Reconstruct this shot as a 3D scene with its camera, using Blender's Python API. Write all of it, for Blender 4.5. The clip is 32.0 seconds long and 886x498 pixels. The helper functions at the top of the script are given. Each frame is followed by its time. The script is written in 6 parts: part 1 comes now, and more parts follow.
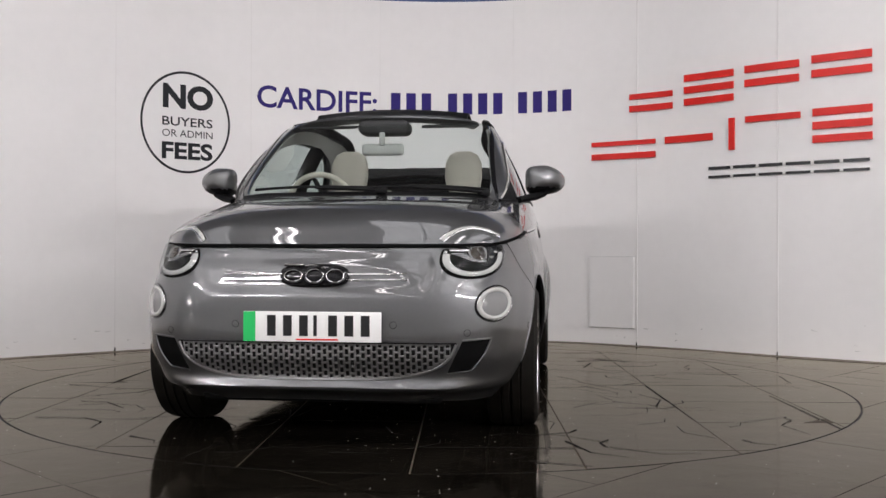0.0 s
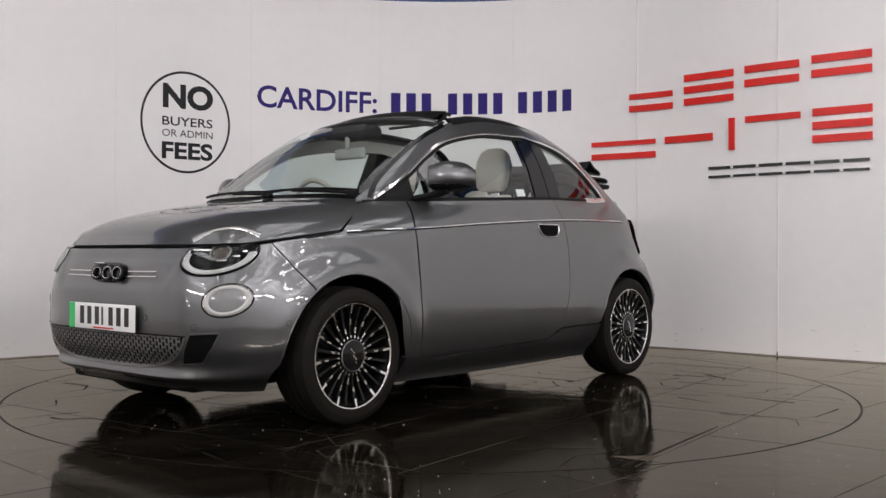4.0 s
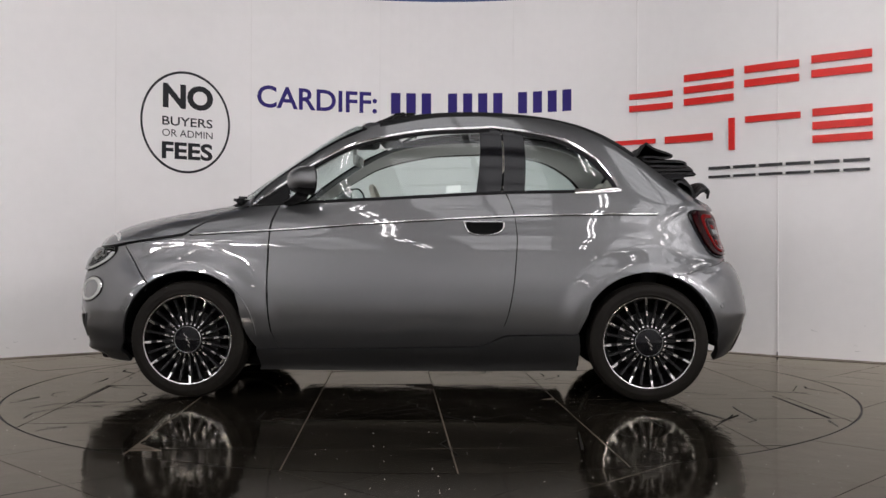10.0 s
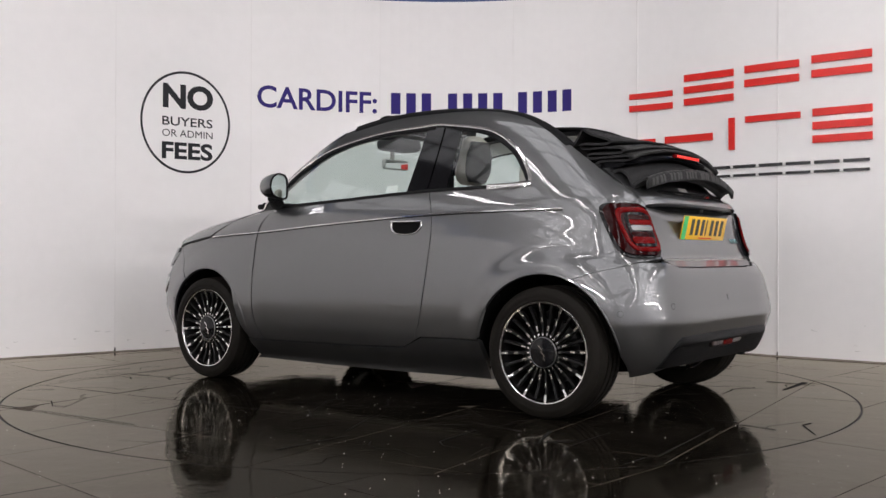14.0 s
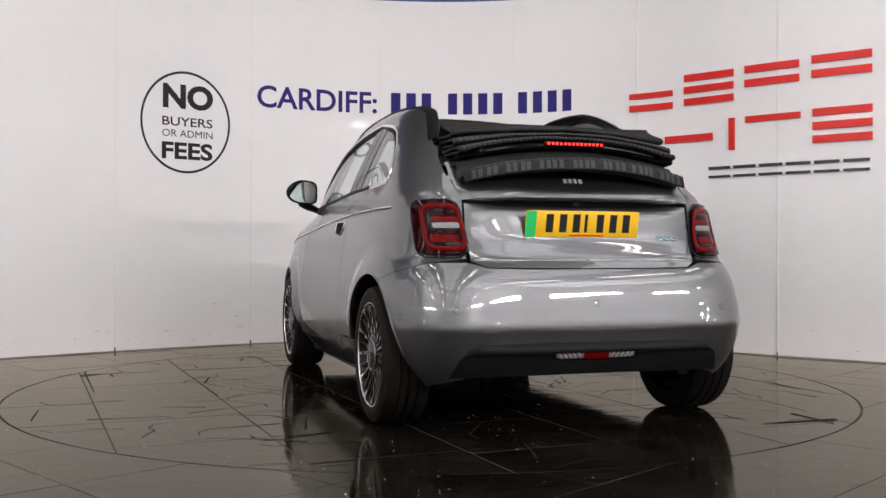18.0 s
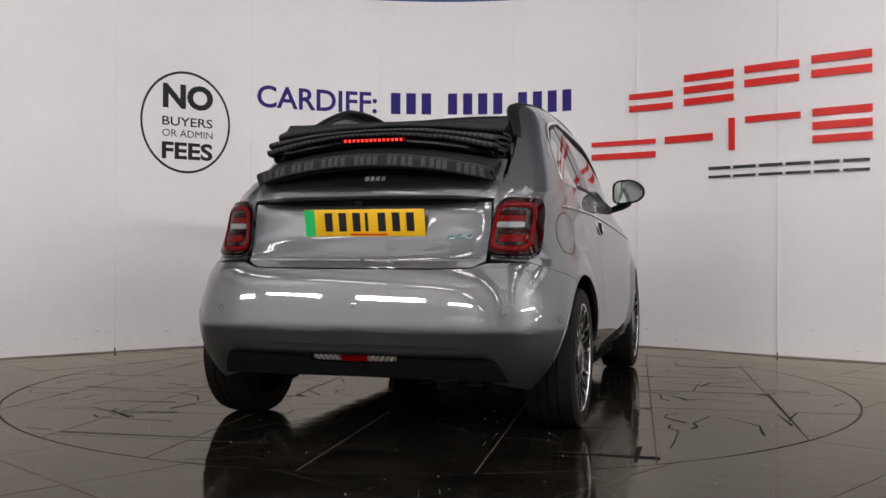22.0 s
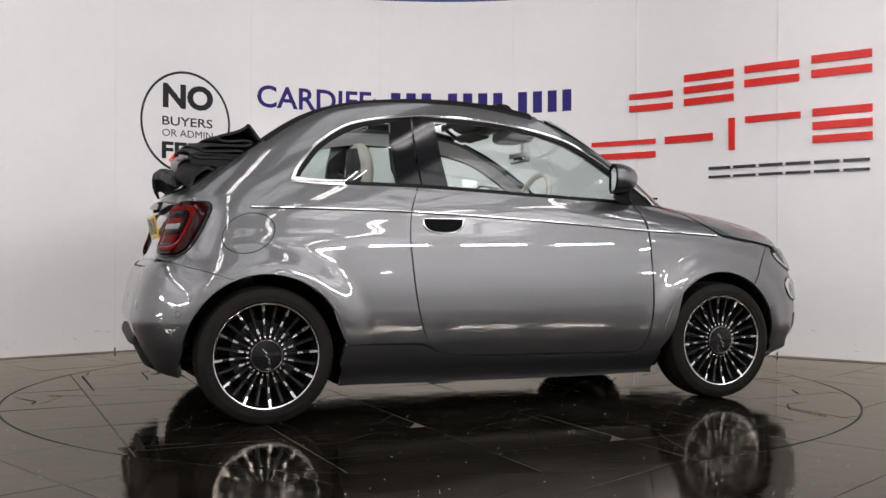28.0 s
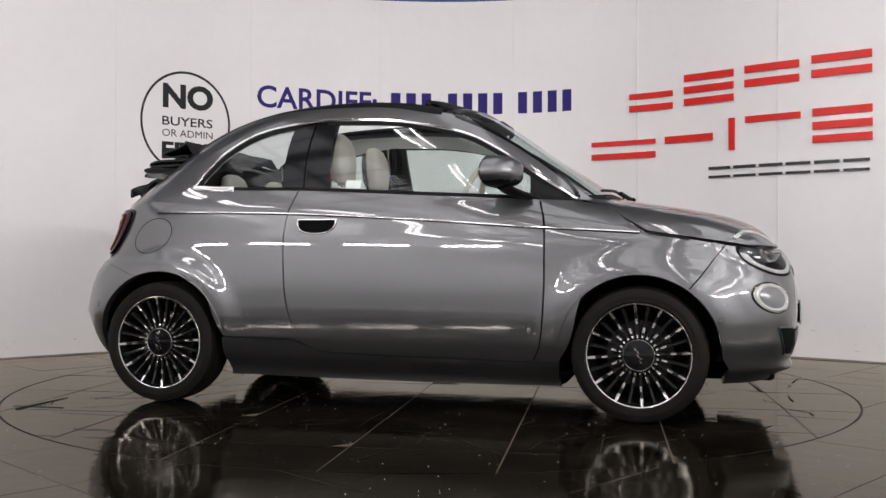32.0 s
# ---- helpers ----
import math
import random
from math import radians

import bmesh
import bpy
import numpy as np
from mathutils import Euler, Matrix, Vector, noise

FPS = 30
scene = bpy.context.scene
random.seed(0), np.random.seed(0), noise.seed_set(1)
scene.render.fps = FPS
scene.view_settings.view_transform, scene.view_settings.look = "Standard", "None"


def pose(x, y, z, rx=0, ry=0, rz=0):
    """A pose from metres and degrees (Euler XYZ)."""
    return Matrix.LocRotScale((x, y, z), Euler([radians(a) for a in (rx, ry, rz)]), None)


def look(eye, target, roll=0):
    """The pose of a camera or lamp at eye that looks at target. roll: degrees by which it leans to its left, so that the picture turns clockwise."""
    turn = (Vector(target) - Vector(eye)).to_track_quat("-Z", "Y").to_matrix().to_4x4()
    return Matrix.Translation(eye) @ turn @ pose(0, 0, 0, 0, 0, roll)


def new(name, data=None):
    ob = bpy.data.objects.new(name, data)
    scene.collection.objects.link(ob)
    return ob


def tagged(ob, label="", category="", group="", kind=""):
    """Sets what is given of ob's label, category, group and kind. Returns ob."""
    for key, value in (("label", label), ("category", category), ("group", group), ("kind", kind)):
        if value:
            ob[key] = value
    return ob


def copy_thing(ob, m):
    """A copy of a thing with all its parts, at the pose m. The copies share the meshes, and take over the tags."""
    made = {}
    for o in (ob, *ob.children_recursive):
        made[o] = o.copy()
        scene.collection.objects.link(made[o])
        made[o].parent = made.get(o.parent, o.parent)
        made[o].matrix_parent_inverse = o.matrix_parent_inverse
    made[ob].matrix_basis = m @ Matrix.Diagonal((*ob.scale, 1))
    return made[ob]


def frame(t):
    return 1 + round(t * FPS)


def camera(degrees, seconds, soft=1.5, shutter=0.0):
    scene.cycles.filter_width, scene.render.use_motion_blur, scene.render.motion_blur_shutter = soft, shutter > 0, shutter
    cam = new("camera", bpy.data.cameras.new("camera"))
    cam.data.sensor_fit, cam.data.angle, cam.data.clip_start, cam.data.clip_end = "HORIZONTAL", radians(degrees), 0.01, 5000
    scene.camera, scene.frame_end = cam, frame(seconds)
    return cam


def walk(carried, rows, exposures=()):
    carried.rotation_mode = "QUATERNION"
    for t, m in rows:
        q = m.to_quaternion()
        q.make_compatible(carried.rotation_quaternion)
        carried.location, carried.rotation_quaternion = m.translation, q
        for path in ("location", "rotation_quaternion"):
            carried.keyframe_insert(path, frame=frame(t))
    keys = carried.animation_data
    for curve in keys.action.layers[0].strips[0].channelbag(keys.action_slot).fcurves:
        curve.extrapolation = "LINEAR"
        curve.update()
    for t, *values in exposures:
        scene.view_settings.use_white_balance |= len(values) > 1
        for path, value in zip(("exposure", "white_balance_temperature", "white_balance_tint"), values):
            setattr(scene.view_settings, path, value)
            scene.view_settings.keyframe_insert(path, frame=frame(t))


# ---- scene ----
# ---- camera ----
CLIP = 32.0
EYE = (0.0, -5.446, 0.7327)
YAW, PITCH, ROLL = -0.638, 0.3145, 0.1255
AHEAD = (-math.sin(radians(YAW)) * math.cos(radians(PITCH)), math.cos(radians(YAW)) * math.cos(radians(PITCH)), math.sin(radians(PITCH)))
cam = camera(49.337, CLIP)
CAM_POSE = look(EYE, tuple(EYE[i] + 5 * AHEAD[i] for i in range(3)), ROLL)
walk(cam, [(0, CAM_POSE), (CLIP, CAM_POSE)], exposures=[(t_, e_ - 0.02) for t_, e_ in ((0, 0.1), (1, 0.05), (2, 0.04), (3, 0.0), (9, 0.0), (12, -0.04), (13, 0.2), (18, 0.21), (19, 0.01), (20, -0.05), (22, -0.03), (25, 0.06), (28, 0.17), (30, 0.15), (CLIP, 0.15))])

# ---- world and large lights ----
world = bpy.data.worlds.new("hall_air")
scene.world = world
world.use_nodes = True
world.node_tree.nodes["Background"].inputs[0].default_value = (0.5, 0.52, 0.55, 1)
world.node_tree.nodes["Background"].inputs[1].default_value = 0.02


def area_lamp(name, eye, target, sx, sy, watts, colour=(1, 0.945, 0.965)):
    data = bpy.data.lights.new(name, "AREA")
    data.shape, data.size, data.size_y, data.energy, data.color = "RECTANGLE", sx, sy, watts, colour
    ob = new(name, data)
    ob.matrix_world = look(eye, target)
    return ob


# two broken rows of hall strip lights, in front of the turntable on either side
for sx, watts in ((-1, 62), (1, 84)):
    for lx, ly in ((8.6, -7.4), (7.3, -8.2), (6.0, -9.0), (4.7, -9.8)):
        area_lamp("strip_lamp", (sx * lx, ly, 3.65), (0, 0.5, 0.9), 1.0, 0.12, watts)

# added fill lamps without fixtures, aimed to brighten the unseen back wall
for lx in (-6.0, 0.0, 6.0):
    area_lamp("back_wall_fill", (lx, -13.4, 4.6), (lx, -16.0, 1.6), 3.0, 0.3, 110)


# ---- materials ----
def material(name):
    m = bpy.data.materials.new(name)
    m.use_nodes = True
    return m, m.node_tree.nodes, m.node_tree.links, m.node_tree.nodes["Principled BSDF"]


def mat(name, colour, rough=0.5, metal=0.0, spec=0.5, coat=0.0, scale=0.0, vary=0.0, bump=0.0, fine=0.0, sheen=0.0):
    """A surface with two scales of variation in colour and a fine relief."""
    m, n, l, b = material(name)
    b.inputs["Base Color"].default_value = (*colour, 1)
    b.inputs["Roughness"].default_value = rough
    b.inputs["Metallic"].default_value = metal
    b.inputs["Specular IOR Level"].default_value = spec
    b.inputs["Coat Weight"].default_value = coat
    b.inputs["Coat Roughness"].default_value = 0.03
    b.inputs["Sheen Weight"].default_value = sheen
    if scale:
        tc = n.new("ShaderNodeTexCoord")
        big, small = n.new("ShaderNodeTexNoise"), n.new("ShaderNodeTexNoise")
        big.inputs["Scale"].default_value, small.inputs["Scale"].default_value = scale, scale * 14
        big.inputs["Detail"].default_value = 5
        l.new(tc.outputs["Object"], big.inputs["Vector"])
        l.new(tc.outputs["Object"], small.inputs["Vector"])
        add = n.new("ShaderNodeMath")
        add.operation = "MULTIPLY_ADD"
        add.inputs[1].default_value = 0.35
        l.new(small.outputs["Fac"], add.inputs[0])
        l.new(big.outputs["Fac"], add.inputs[2])
        ramp = n.new("ShaderNodeMapRange")
        ramp.inputs["From Min"].default_value, ramp.inputs["From Max"].default_value = 0.4, 0.95
        ramp.inputs["To Min"].default_value, ramp.inputs["To Max"].default_value = 1 - vary, 1 + vary
        l.new(add.outputs[0], ramp.inputs["Value"])
        mix = n.new("ShaderNodeVectorMath")
        mix.operation = "SCALE"
        mix.inputs[0].default_value = colour
        l.new(ramp.outputs[0], mix.inputs["Scale"])
        l.new(mix.outputs[0], b.inputs["Base Color"])
        rr = n.new("ShaderNodeMapRange")
        rr.inputs["To Min"].default_value, rr.inputs["To Max"].default_value = max(0, rough - vary * 0.3), min(1, rough + vary * 0.3)
        l.new(big.outputs["Fac"], rr.inputs["Value"])
        l.new(rr.outputs[0], b.inputs["Roughness"])
        if bump:
            bp = n.new("ShaderNodeBump")
            bp.inputs["Strength"].default_value, bp.inputs["Distance"].default_value = bump, 0.004
            fn = n.new("ShaderNodeTexNoise")
            fn.inputs["Scale"].default_value = fine or scale * 40
            l.new(tc.outputs["Object"], fn.inputs["Vector"])
            l.new(fn.outputs["Fac"], bp.inputs["Height"])
            l.new(bp.outputs[0], b.inputs["Normal"])
    return m


def glow(name, colour, strength):
    m, n, l, b = material(name)
    b.inputs["Base Color"].default_value = (*colour, 1)
    b.inputs["Emission Color"].default_value = (*colour, 1)
    b.inputs["Emission Strength"].default_value = strength
    return m


def clear(name, tint, gloss=1.0, base=0.05):
    """A thin pane: tinted see-through with a real sheen on it."""
    m = bpy.data.materials.new(name)
    m.use_nodes = True
    n, l = m.node_tree.nodes, m.node_tree.links
    n.remove(n["Principled BSDF"])
    tr, gl, lw, mx = n.new("ShaderNodeBsdfTransparent"), n.new("ShaderNodeBsdfGlossy"), n.new("ShaderNodeLayerWeight"), n.new("ShaderNodeMixShader")
    tr.inputs["Color"].default_value = (*tint, 1)
    gl.inputs["Roughness"].default_value = 0.01
    gl.inputs["Color"].default_value = (gloss, gloss, gloss, 1)
    lw.inputs["Blend"].default_value = 0.5
    pw, ma = n.new("ShaderNodeMath"), n.new("ShaderNodeMath")
    pw.operation, ma.operation = "POWER", "MULTIPLY_ADD"
    pw.inputs[1].default_value = 4.0
    ma.inputs[1].default_value, ma.inputs[2].default_value = 0.9, base
    l.new(lw.outputs["Facing"], pw.inputs[0])
    l.new(pw.outputs[0], ma.inputs[0])
    l.new(ma.outputs[0], mx.inputs[0])
    l.new(tr.outputs[0], mx.inputs[1])
    l.new(gl.outputs[0], mx.inputs[2])
    l.new(mx.outputs[0], n["Material Output"].inputs["Surface"])
    return m


def slate(name):
    """Dark polished slate tiles: shade differs tile by tile, veins, scuffs and small chips of dirt."""
    m, n, l, b = material(name)
    tc, oi = n.new("ShaderNodeTexCoord"), n.new("ShaderNodeObjectInfo")
    sh = n.new("ShaderNodeVectorMath")
    sh.operation = "SCALE"
    l.new(tc.outputs["Object"], sh.inputs[0])
    sh.inputs["Scale"].default_value = 1.0
    off = n.new("ShaderNodeVectorMath")
    comb = n.new("ShaderNodeCombineXYZ")
    mul = n.new("ShaderNodeMath")
    mul.operation = "MULTIPLY"
    mul.inputs[1].default_value = 40
    l.new(oi.outputs["Random"], mul.inputs[0])
    l.new(mul.outputs[0], comb.inputs[2])
    l.new(sh.outputs[0], off.inputs[0])
    l.new(comb.outputs[0], off.inputs[1])
    big, fin = n.new("ShaderNodeTexNoise"), n.new("ShaderNodeTexNoise")
    big.inputs["Scale"].default_value, big.inputs["Detail"].default_value = 3.0, 8
    fin.inputs["Scale"].default_value, fin.inputs["Detail"].default_value = 60, 4
    l.new(off.outputs[0], big.inputs["Vector"])
    l.new(off.outputs[0], fin.inputs["Vector"])
    cr = n.new("ShaderNodeValToRGB")
    cr.color_ramp.elements[0].position, cr.color_ramp.elements[0].color = 0.3, (0.0036, 0.0030, 0.0022, 1)
    cr.color_ramp.elements[1].position, cr.color_ramp.elements[1].color = 0.8, (0.014, 0.0118, 0.0088, 1)
    l.new(big.outputs["Fac"], cr.inputs[0])
    # pale specks of grit
    vo = n.new("ShaderNodeTexVoronoi")
    vo.inputs["Scale"].default_value = 17
    l.new(off.outputs[0], vo.inputs["Vector"])
    sp = n.new("ShaderNodeMath")
    sp.operation = "LESS_THAN"
    sp.inputs[1].default_value = 0.035
    l.new(vo.outputs["Distance"], sp.inputs[0])
    sel = n.new("ShaderNodeMath")
    sel.operation = "GREATER_THAN"
    sel.inputs[1].default_value = 0.78
    sepc = n.new("ShaderNodeSeparateColor")
    l.new(vo.outputs["Color"], sepc.inputs[0])
    l.new(sepc.outputs[0], sel.inputs[0])
    both = n.new("ShaderNodeMath")
    both.operation = "MULTIPLY"
    l.new(sp.outputs[0], both.inputs[0])
    l.new(sel.outputs[0], both.inputs[1])
    mx = n.new("ShaderNodeMixRGB")
    mx.inputs[2].default_value = (0.45, 0.43, 0.4, 1)
    l.new(both.outputs[0], mx.inputs[0])
    l.new(cr.outputs[0], mx.inputs[1])
    l.new(mx.outputs[0], b.inputs["Base Color"])
    rr = n.new("ShaderNodeMapRange")
    rr.inputs["From Min"].default_value, rr.inputs["From Max"].default_value = 0.35, 0.75
    rr.inputs["To Min"].default_value, rr.inputs["To Max"].default_value = 0.03, 0.13
    film = n.new("ShaderNodeTexNoise")
    film.inputs["Scale"].default_value, film.inputs["Detail"].default_value, film.inputs["Distortion"].default_value = 1.7, 9, 1.2
    l.new(off.outputs[0], film.inputs["Vector"])
    l.new(film.outputs["Fac"], rr.inputs["Value"])
    l.new(rr.outputs[0], b.inputs["Roughness"])
    # polished face: a faintly warm sheen that grows towards grazing
    b.inputs["Specular IOR Level"].default_value = 0.0
    gl, fr, mixs = n.new("ShaderNodeBsdfGlossy"), n.new("ShaderNodeFresnel"), n.new("ShaderNodeMixShader")
    gl.inputs["Color"].default_value = (1.0, 0.93, 0.81, 1)
    fr.inputs["IOR"].default_value = 1.225
    l.new(rr.outputs[0], gl.inputs["Roughness"])
    l.new(fr.outputs[0], mixs.inputs[0])
    l.new(b.outputs[0], mixs.inputs[1])
    l.new(gl.outputs[0], mixs.inputs[2])
    l.new(mixs.outputs[0], n["Material Output"].inputs["Surface"])
    bp = n.new("ShaderNodeBump")
    cleft = n.new("ShaderNodeTexNoise")
    cleft.inputs["Scale"].default_value, cleft.inputs["Detail"].default_value = 7.0, 3
    l.new(off.outputs[0], cleft.inputs["Vector"])
    rel = n.new("ShaderNodeMath")
    rel.operation = "MULTIPLY_ADD"
    rel.inputs[1].default_value = 0.12
    l.new(fin.outputs["Fac"], rel.inputs[0])
    l.new(cleft.outputs["Fac"], rel.inputs[2])
    bp.inputs["Strength"].default_value, bp.inputs["Distance"].default_value = 0.3, 0.004
    l.new(rel.outputs[0], bp.inputs["Height"])
    for node in (b, gl, fr):
        l.new(bp.outputs[0], node.inputs["Normal"])
    return m


def car_paint(name):
    """Mineral grey metallic paint: dark flake base under a clear coat."""
    m, n, l, b = material(name)
    tc, fl = n.new("ShaderNodeTexCoord"), n.new("ShaderNodeTexVoronoi")
    fl.inputs["Scale"].default_value = 900
    l.new(tc.outputs["Object"], fl.inputs["Vector"])
    mr = n.new("ShaderNodeMapRange")
    mr.inputs["To Min"].default_value, mr.inputs["To Max"].default_value = 0.88, 1.12
    sep = n.new("ShaderNodeSeparateColor")
    l.new(fl.outputs["Color"], sep.inputs[0])
    l.new(sep.outputs[0], mr.inputs["Value"])
    sc = n.new("ShaderNodeVectorMath")
    sc.operation = "SCALE"
    sc.inputs[0].default_value = (0.124, 0.126, 0.129)
    l.new(mr.outputs[0], sc.inputs["Scale"])
    l.new(sc.outputs[0], b.inputs["Base Color"])
    b.inputs["Metallic"].default_value = 0.92
    b.inputs["Roughness"].default_value = 0.42
    b.inputs["Coat Weight"].default_value = 1.0
    b.inputs["Coat IOR"].default_value = 1.7
    b.inputs["Coat Roughness"].default_value = 0.02
    return m


PAINT = car_paint("grey_metallic_paint")
SLATE = slate("polished_slate")
WALLM = mat("gloss_white_panel", (0.81, 0.797, 0.785), 0.45, 0, 0.25, 0.05, 0.9, 0.035, 0.012, 5)
SEAM = mat("joint_strip", (0.75, 0.735, 0.72), 0.5, 0, 0.2, 0, 3, 0.05)
CRACKM = mat("black_crack", (0.007, 0.006, 0.005), 0.8, 0, 0.1, 0, 8, 0.3)
GROUT = mat("brown_grout", (0.075, 0.060, 0.043), 0.8, 0, 0.2, 0, 8, 0.3)
GRIT = mat("pale_grit", (0.75, 0.73, 0.7), 0.5, 0, 0.5, 0, 200, 0.2)
CONCRETE = mat("dull_concrete", (0.13, 0.125, 0.115), 0.5, 0, 0.4, 0, 3, 0.25, 0.3)
# pale colour chosen to throw light up at the car's lower body
BOUNCEFLOOR = mat("pale_bounce_floor", (0.27, 0.265, 0.255), 0.4, 0, 0.4, 0, 2, 0.2, 0.2)
DUST = mat("floor_dust", (0.21, 0.18, 0.14), 0.75, 0, 0.2, 0, 6, 0.3, 0.2)
SHEDWALL = mat("hall_cladding", (0.5, 0.5, 0.51), 0.6, 0, 0.4, 0, 1.5, 0.2)
DARKCLAD = mat("dark_cladding", (0.10, 0.10, 0.105), 0.6, 0, 0.4, 0, 1.5, 0.2)
SHEDROOF = mat("hall_roof_lining", (0.30, 0.295, 0.29), 0.7, 0, 0.3, 0, 1.5, 0.25)
BLUE = mat("blue_fascia", (0.02, 0.06, 0.2), 0.35, 0, 0.5, 0, 2, 0.1)
RED = mat("red_acrylic", (0.66, 0.020, 0.014), 0.35, 0, 0.25, 0, 5, 0.06)
BLACKSIGN = mat("black_acrylic", (0.012, 0.012, 0.013), 0.3, 0, 0.5, 0, 5, 0.1)
NAVY = mat("navy_vinyl", (0.030, 0.020, 0.16), 0.45, 0, 0.12, 0, 5, 0.08)
CHAR = mat("charcoal_vinyl", (0.018, 0.019, 0.022), 0.45, 0, 0.15, 0, 5, 0.1)
RUBBER = mat("tyre_rubber", (0.0085, 0.0074, 0.006), 0.62, 0, 0.10, 0, 12, 0.25, 0.2)
BLACKGLOSS = mat("black_gloss", (0.005, 0.005, 0.006), 0.08, 0, 0.32, 0, 6, 0.2)
BLACKTRIM = mat("black_plastic", (0.006, 0.006, 0.0065), 0.5, 0, 0.13, 0, 20, 0.2, 0.15)
# near black for hidden parts; the shade of recesses is put into it too
DARK = mat("black_parts_recess_shade", (0.0035, 0.0035, 0.0035), 0.8, 0, 0.06, 0, 8, 0.2)
CHROME = mat("chrome", (0.72, 0.71, 0.70), 0.1, 1.0, 0.5, 0, 30, 0.02)
TRIMCHROME = mat("satin_chrome", (0.80, 0.79, 0.78), 0.10, 1.0, 0.5, 0, 30, 0.03)
ALLOY = mat("machined_alloy", (0.78, 0.77, 0.75), 0.2, 1.0, 0.5, 0, 40, 0.05)
DISCM = mat("dull_brake_steel", (0.03, 0.03, 0.03), 0.4, 0.8, 0.5, 0, 30, 0.2)
SATIN = mat("satin_silver", (0.5, 0.5, 0.5), 0.32, 0.9, 0.5, 0, 30, 0.06)
CREAM = mat("cream_upholstery", (0.56, 0.52, 0.45), 0.55, 0, 0.35, 0, 9, 0.07, 0.2)
DARKSEAT = mat("charcoal_upholstery", (0.035, 0.035, 0.036), 0.6, 0, 0.3, 0, 9, 0.15, 0.2)
CANVAS = mat("black_canvas", (0.014, 0.014, 0.0145), 0.75, 0, 0.3, 0, 7, 0.3, 0.5, 500)
CANVASMARK = mat("woven_mark", (0.045, 0.044, 0.043), 0.6, 0, 0.35, 0, 7, 0.2, 0.3, 500)
WHITEPLATE = mat("white_plate", (0.82, 0.82, 0.8), 0.3, 0, 0.5, 0, 8, 0.03)
YELLOWPLATE = mat("yellow_plate", (0.85, 0.5, 0.015), 0.3, 0, 0.5, 0, 8, 0.03)
GREEN = mat("green_flash", (0.015, 0.5, 0.12), 0.3, 0, 0.5, 0, 8, 0.03)
PLATEINK = mat("plate_ink", (0.01, 0.01, 0.011), 0.35, 0, 0.4, 0, 8, 0.1)
TEALCHROME = mat("teal_chrome", (0.30, 0.52, 0.54), 0.25, 0.9, 0.5, 0, 14, 0.1)
REDLENS = mat("red_lens", (0.11, 0.0008, 0.0012), 0.05, 0, 0.13, 0, 14, 0.2)
DEEPRED = mat("deep_red_lens", (0.016, 0.0006, 0.0008), 0.05, 0, 0.13, 0, 14, 0.2)
PALELENS = mat("frosted_lens", (0.45, 0.45, 0.43), 0.22, 0, 0.5, 0.6, 14, 0.05)
PALETRIM = mat("pale_trim", (0.42, 0.42, 0.40), 0.5, 0, 0.4, 0, 14, 0.06)
LATTICEM = mat("grey_lattice", (0.28, 0.28, 0.28), 0.3, 0.9, 0.5, 0, 30, 0.08)
GREYLENS = mat("grey_lens", (0.17, 0.172, 0.17), 0.2, 0, 0.5, 0.8, 14, 0.05)
AMBERGLASS = mat("brown_projector_glass", (0.03, 0.022, 0.014), 0.06, 0, 0.6, 0, 40, 0.3)
CLEARSTRIP = mat("clear_lamp_strip", (0.20, 0.16, 0.155), 0.15, 0, 0.5, 0.5, 14, 0.1)
WHEELBLACK = mat("wheel_black", (0.005, 0.005, 0.005), 0.3, 0, 0.3, 0, 6, 0.2)
REDGLOW = glow("brake_light_red", (0.9, 0.03, 0.02), 0.75)
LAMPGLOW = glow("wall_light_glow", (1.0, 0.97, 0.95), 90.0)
TUBEGLOW = glow("tube_glow", (1.0, 0.95, 0.96), 22.0)
SKYGLOW = [glow("rooflight_glow", (0.98, 0.97, 1.0), k) for k in (1.0, 1.0, 1.5, 2.0, 2.0)]
GLASS = clear("window_glass", (0.83, 0.9, 0.88))
REARGLASS = clear("quarter_glass", (0.72, 0.8, 0.78))
LENSCLEAR = clear("lamp_cover", (0.92, 0.93, 0.94), 0.55, 0.04)
MIRRORM = mat("mirror_glass", (0.85, 0.87, 0.88), 0.02, 1.0, 0.5, 0, 5, 0.01)


# ---- mesh helpers ----
def mesh_of(name, verts, faces, mats, smooth=True, slots=None):
    me = bpy.data.meshes.new(name)
    me.from_pydata([tuple(v) for v in verts], [], faces)
    for m in (mats if isinstance(mats, (list, tuple)) else [mats]):
        me.materials.append(m)
    if slots is not None:
        me.polygons.foreach_set("material_index", slots)
    me.polygons.foreach_set("use_smooth", [smooth] * len(me.polygons))
    if smooth:
        me.set_sharp_from_angle(angle=radians(38))
    me.update()
    return me


def part(name, data, material_, parent, label=""):
    """Link a bmesh or a mesh as one object under a thing or a part."""
    if isinstance(data, bmesh.types.BMesh):
        me = bpy.data.meshes.new(name)
        data.to_mesh(me)
        data.free()
        me.materials.append(material_)
    else:
        me = data
        if material_ is not None and not me.materials:
            me.materials.append(material_)
    ob = new(name, me)
    ob.parent = parent
    return tagged(ob, label=label)


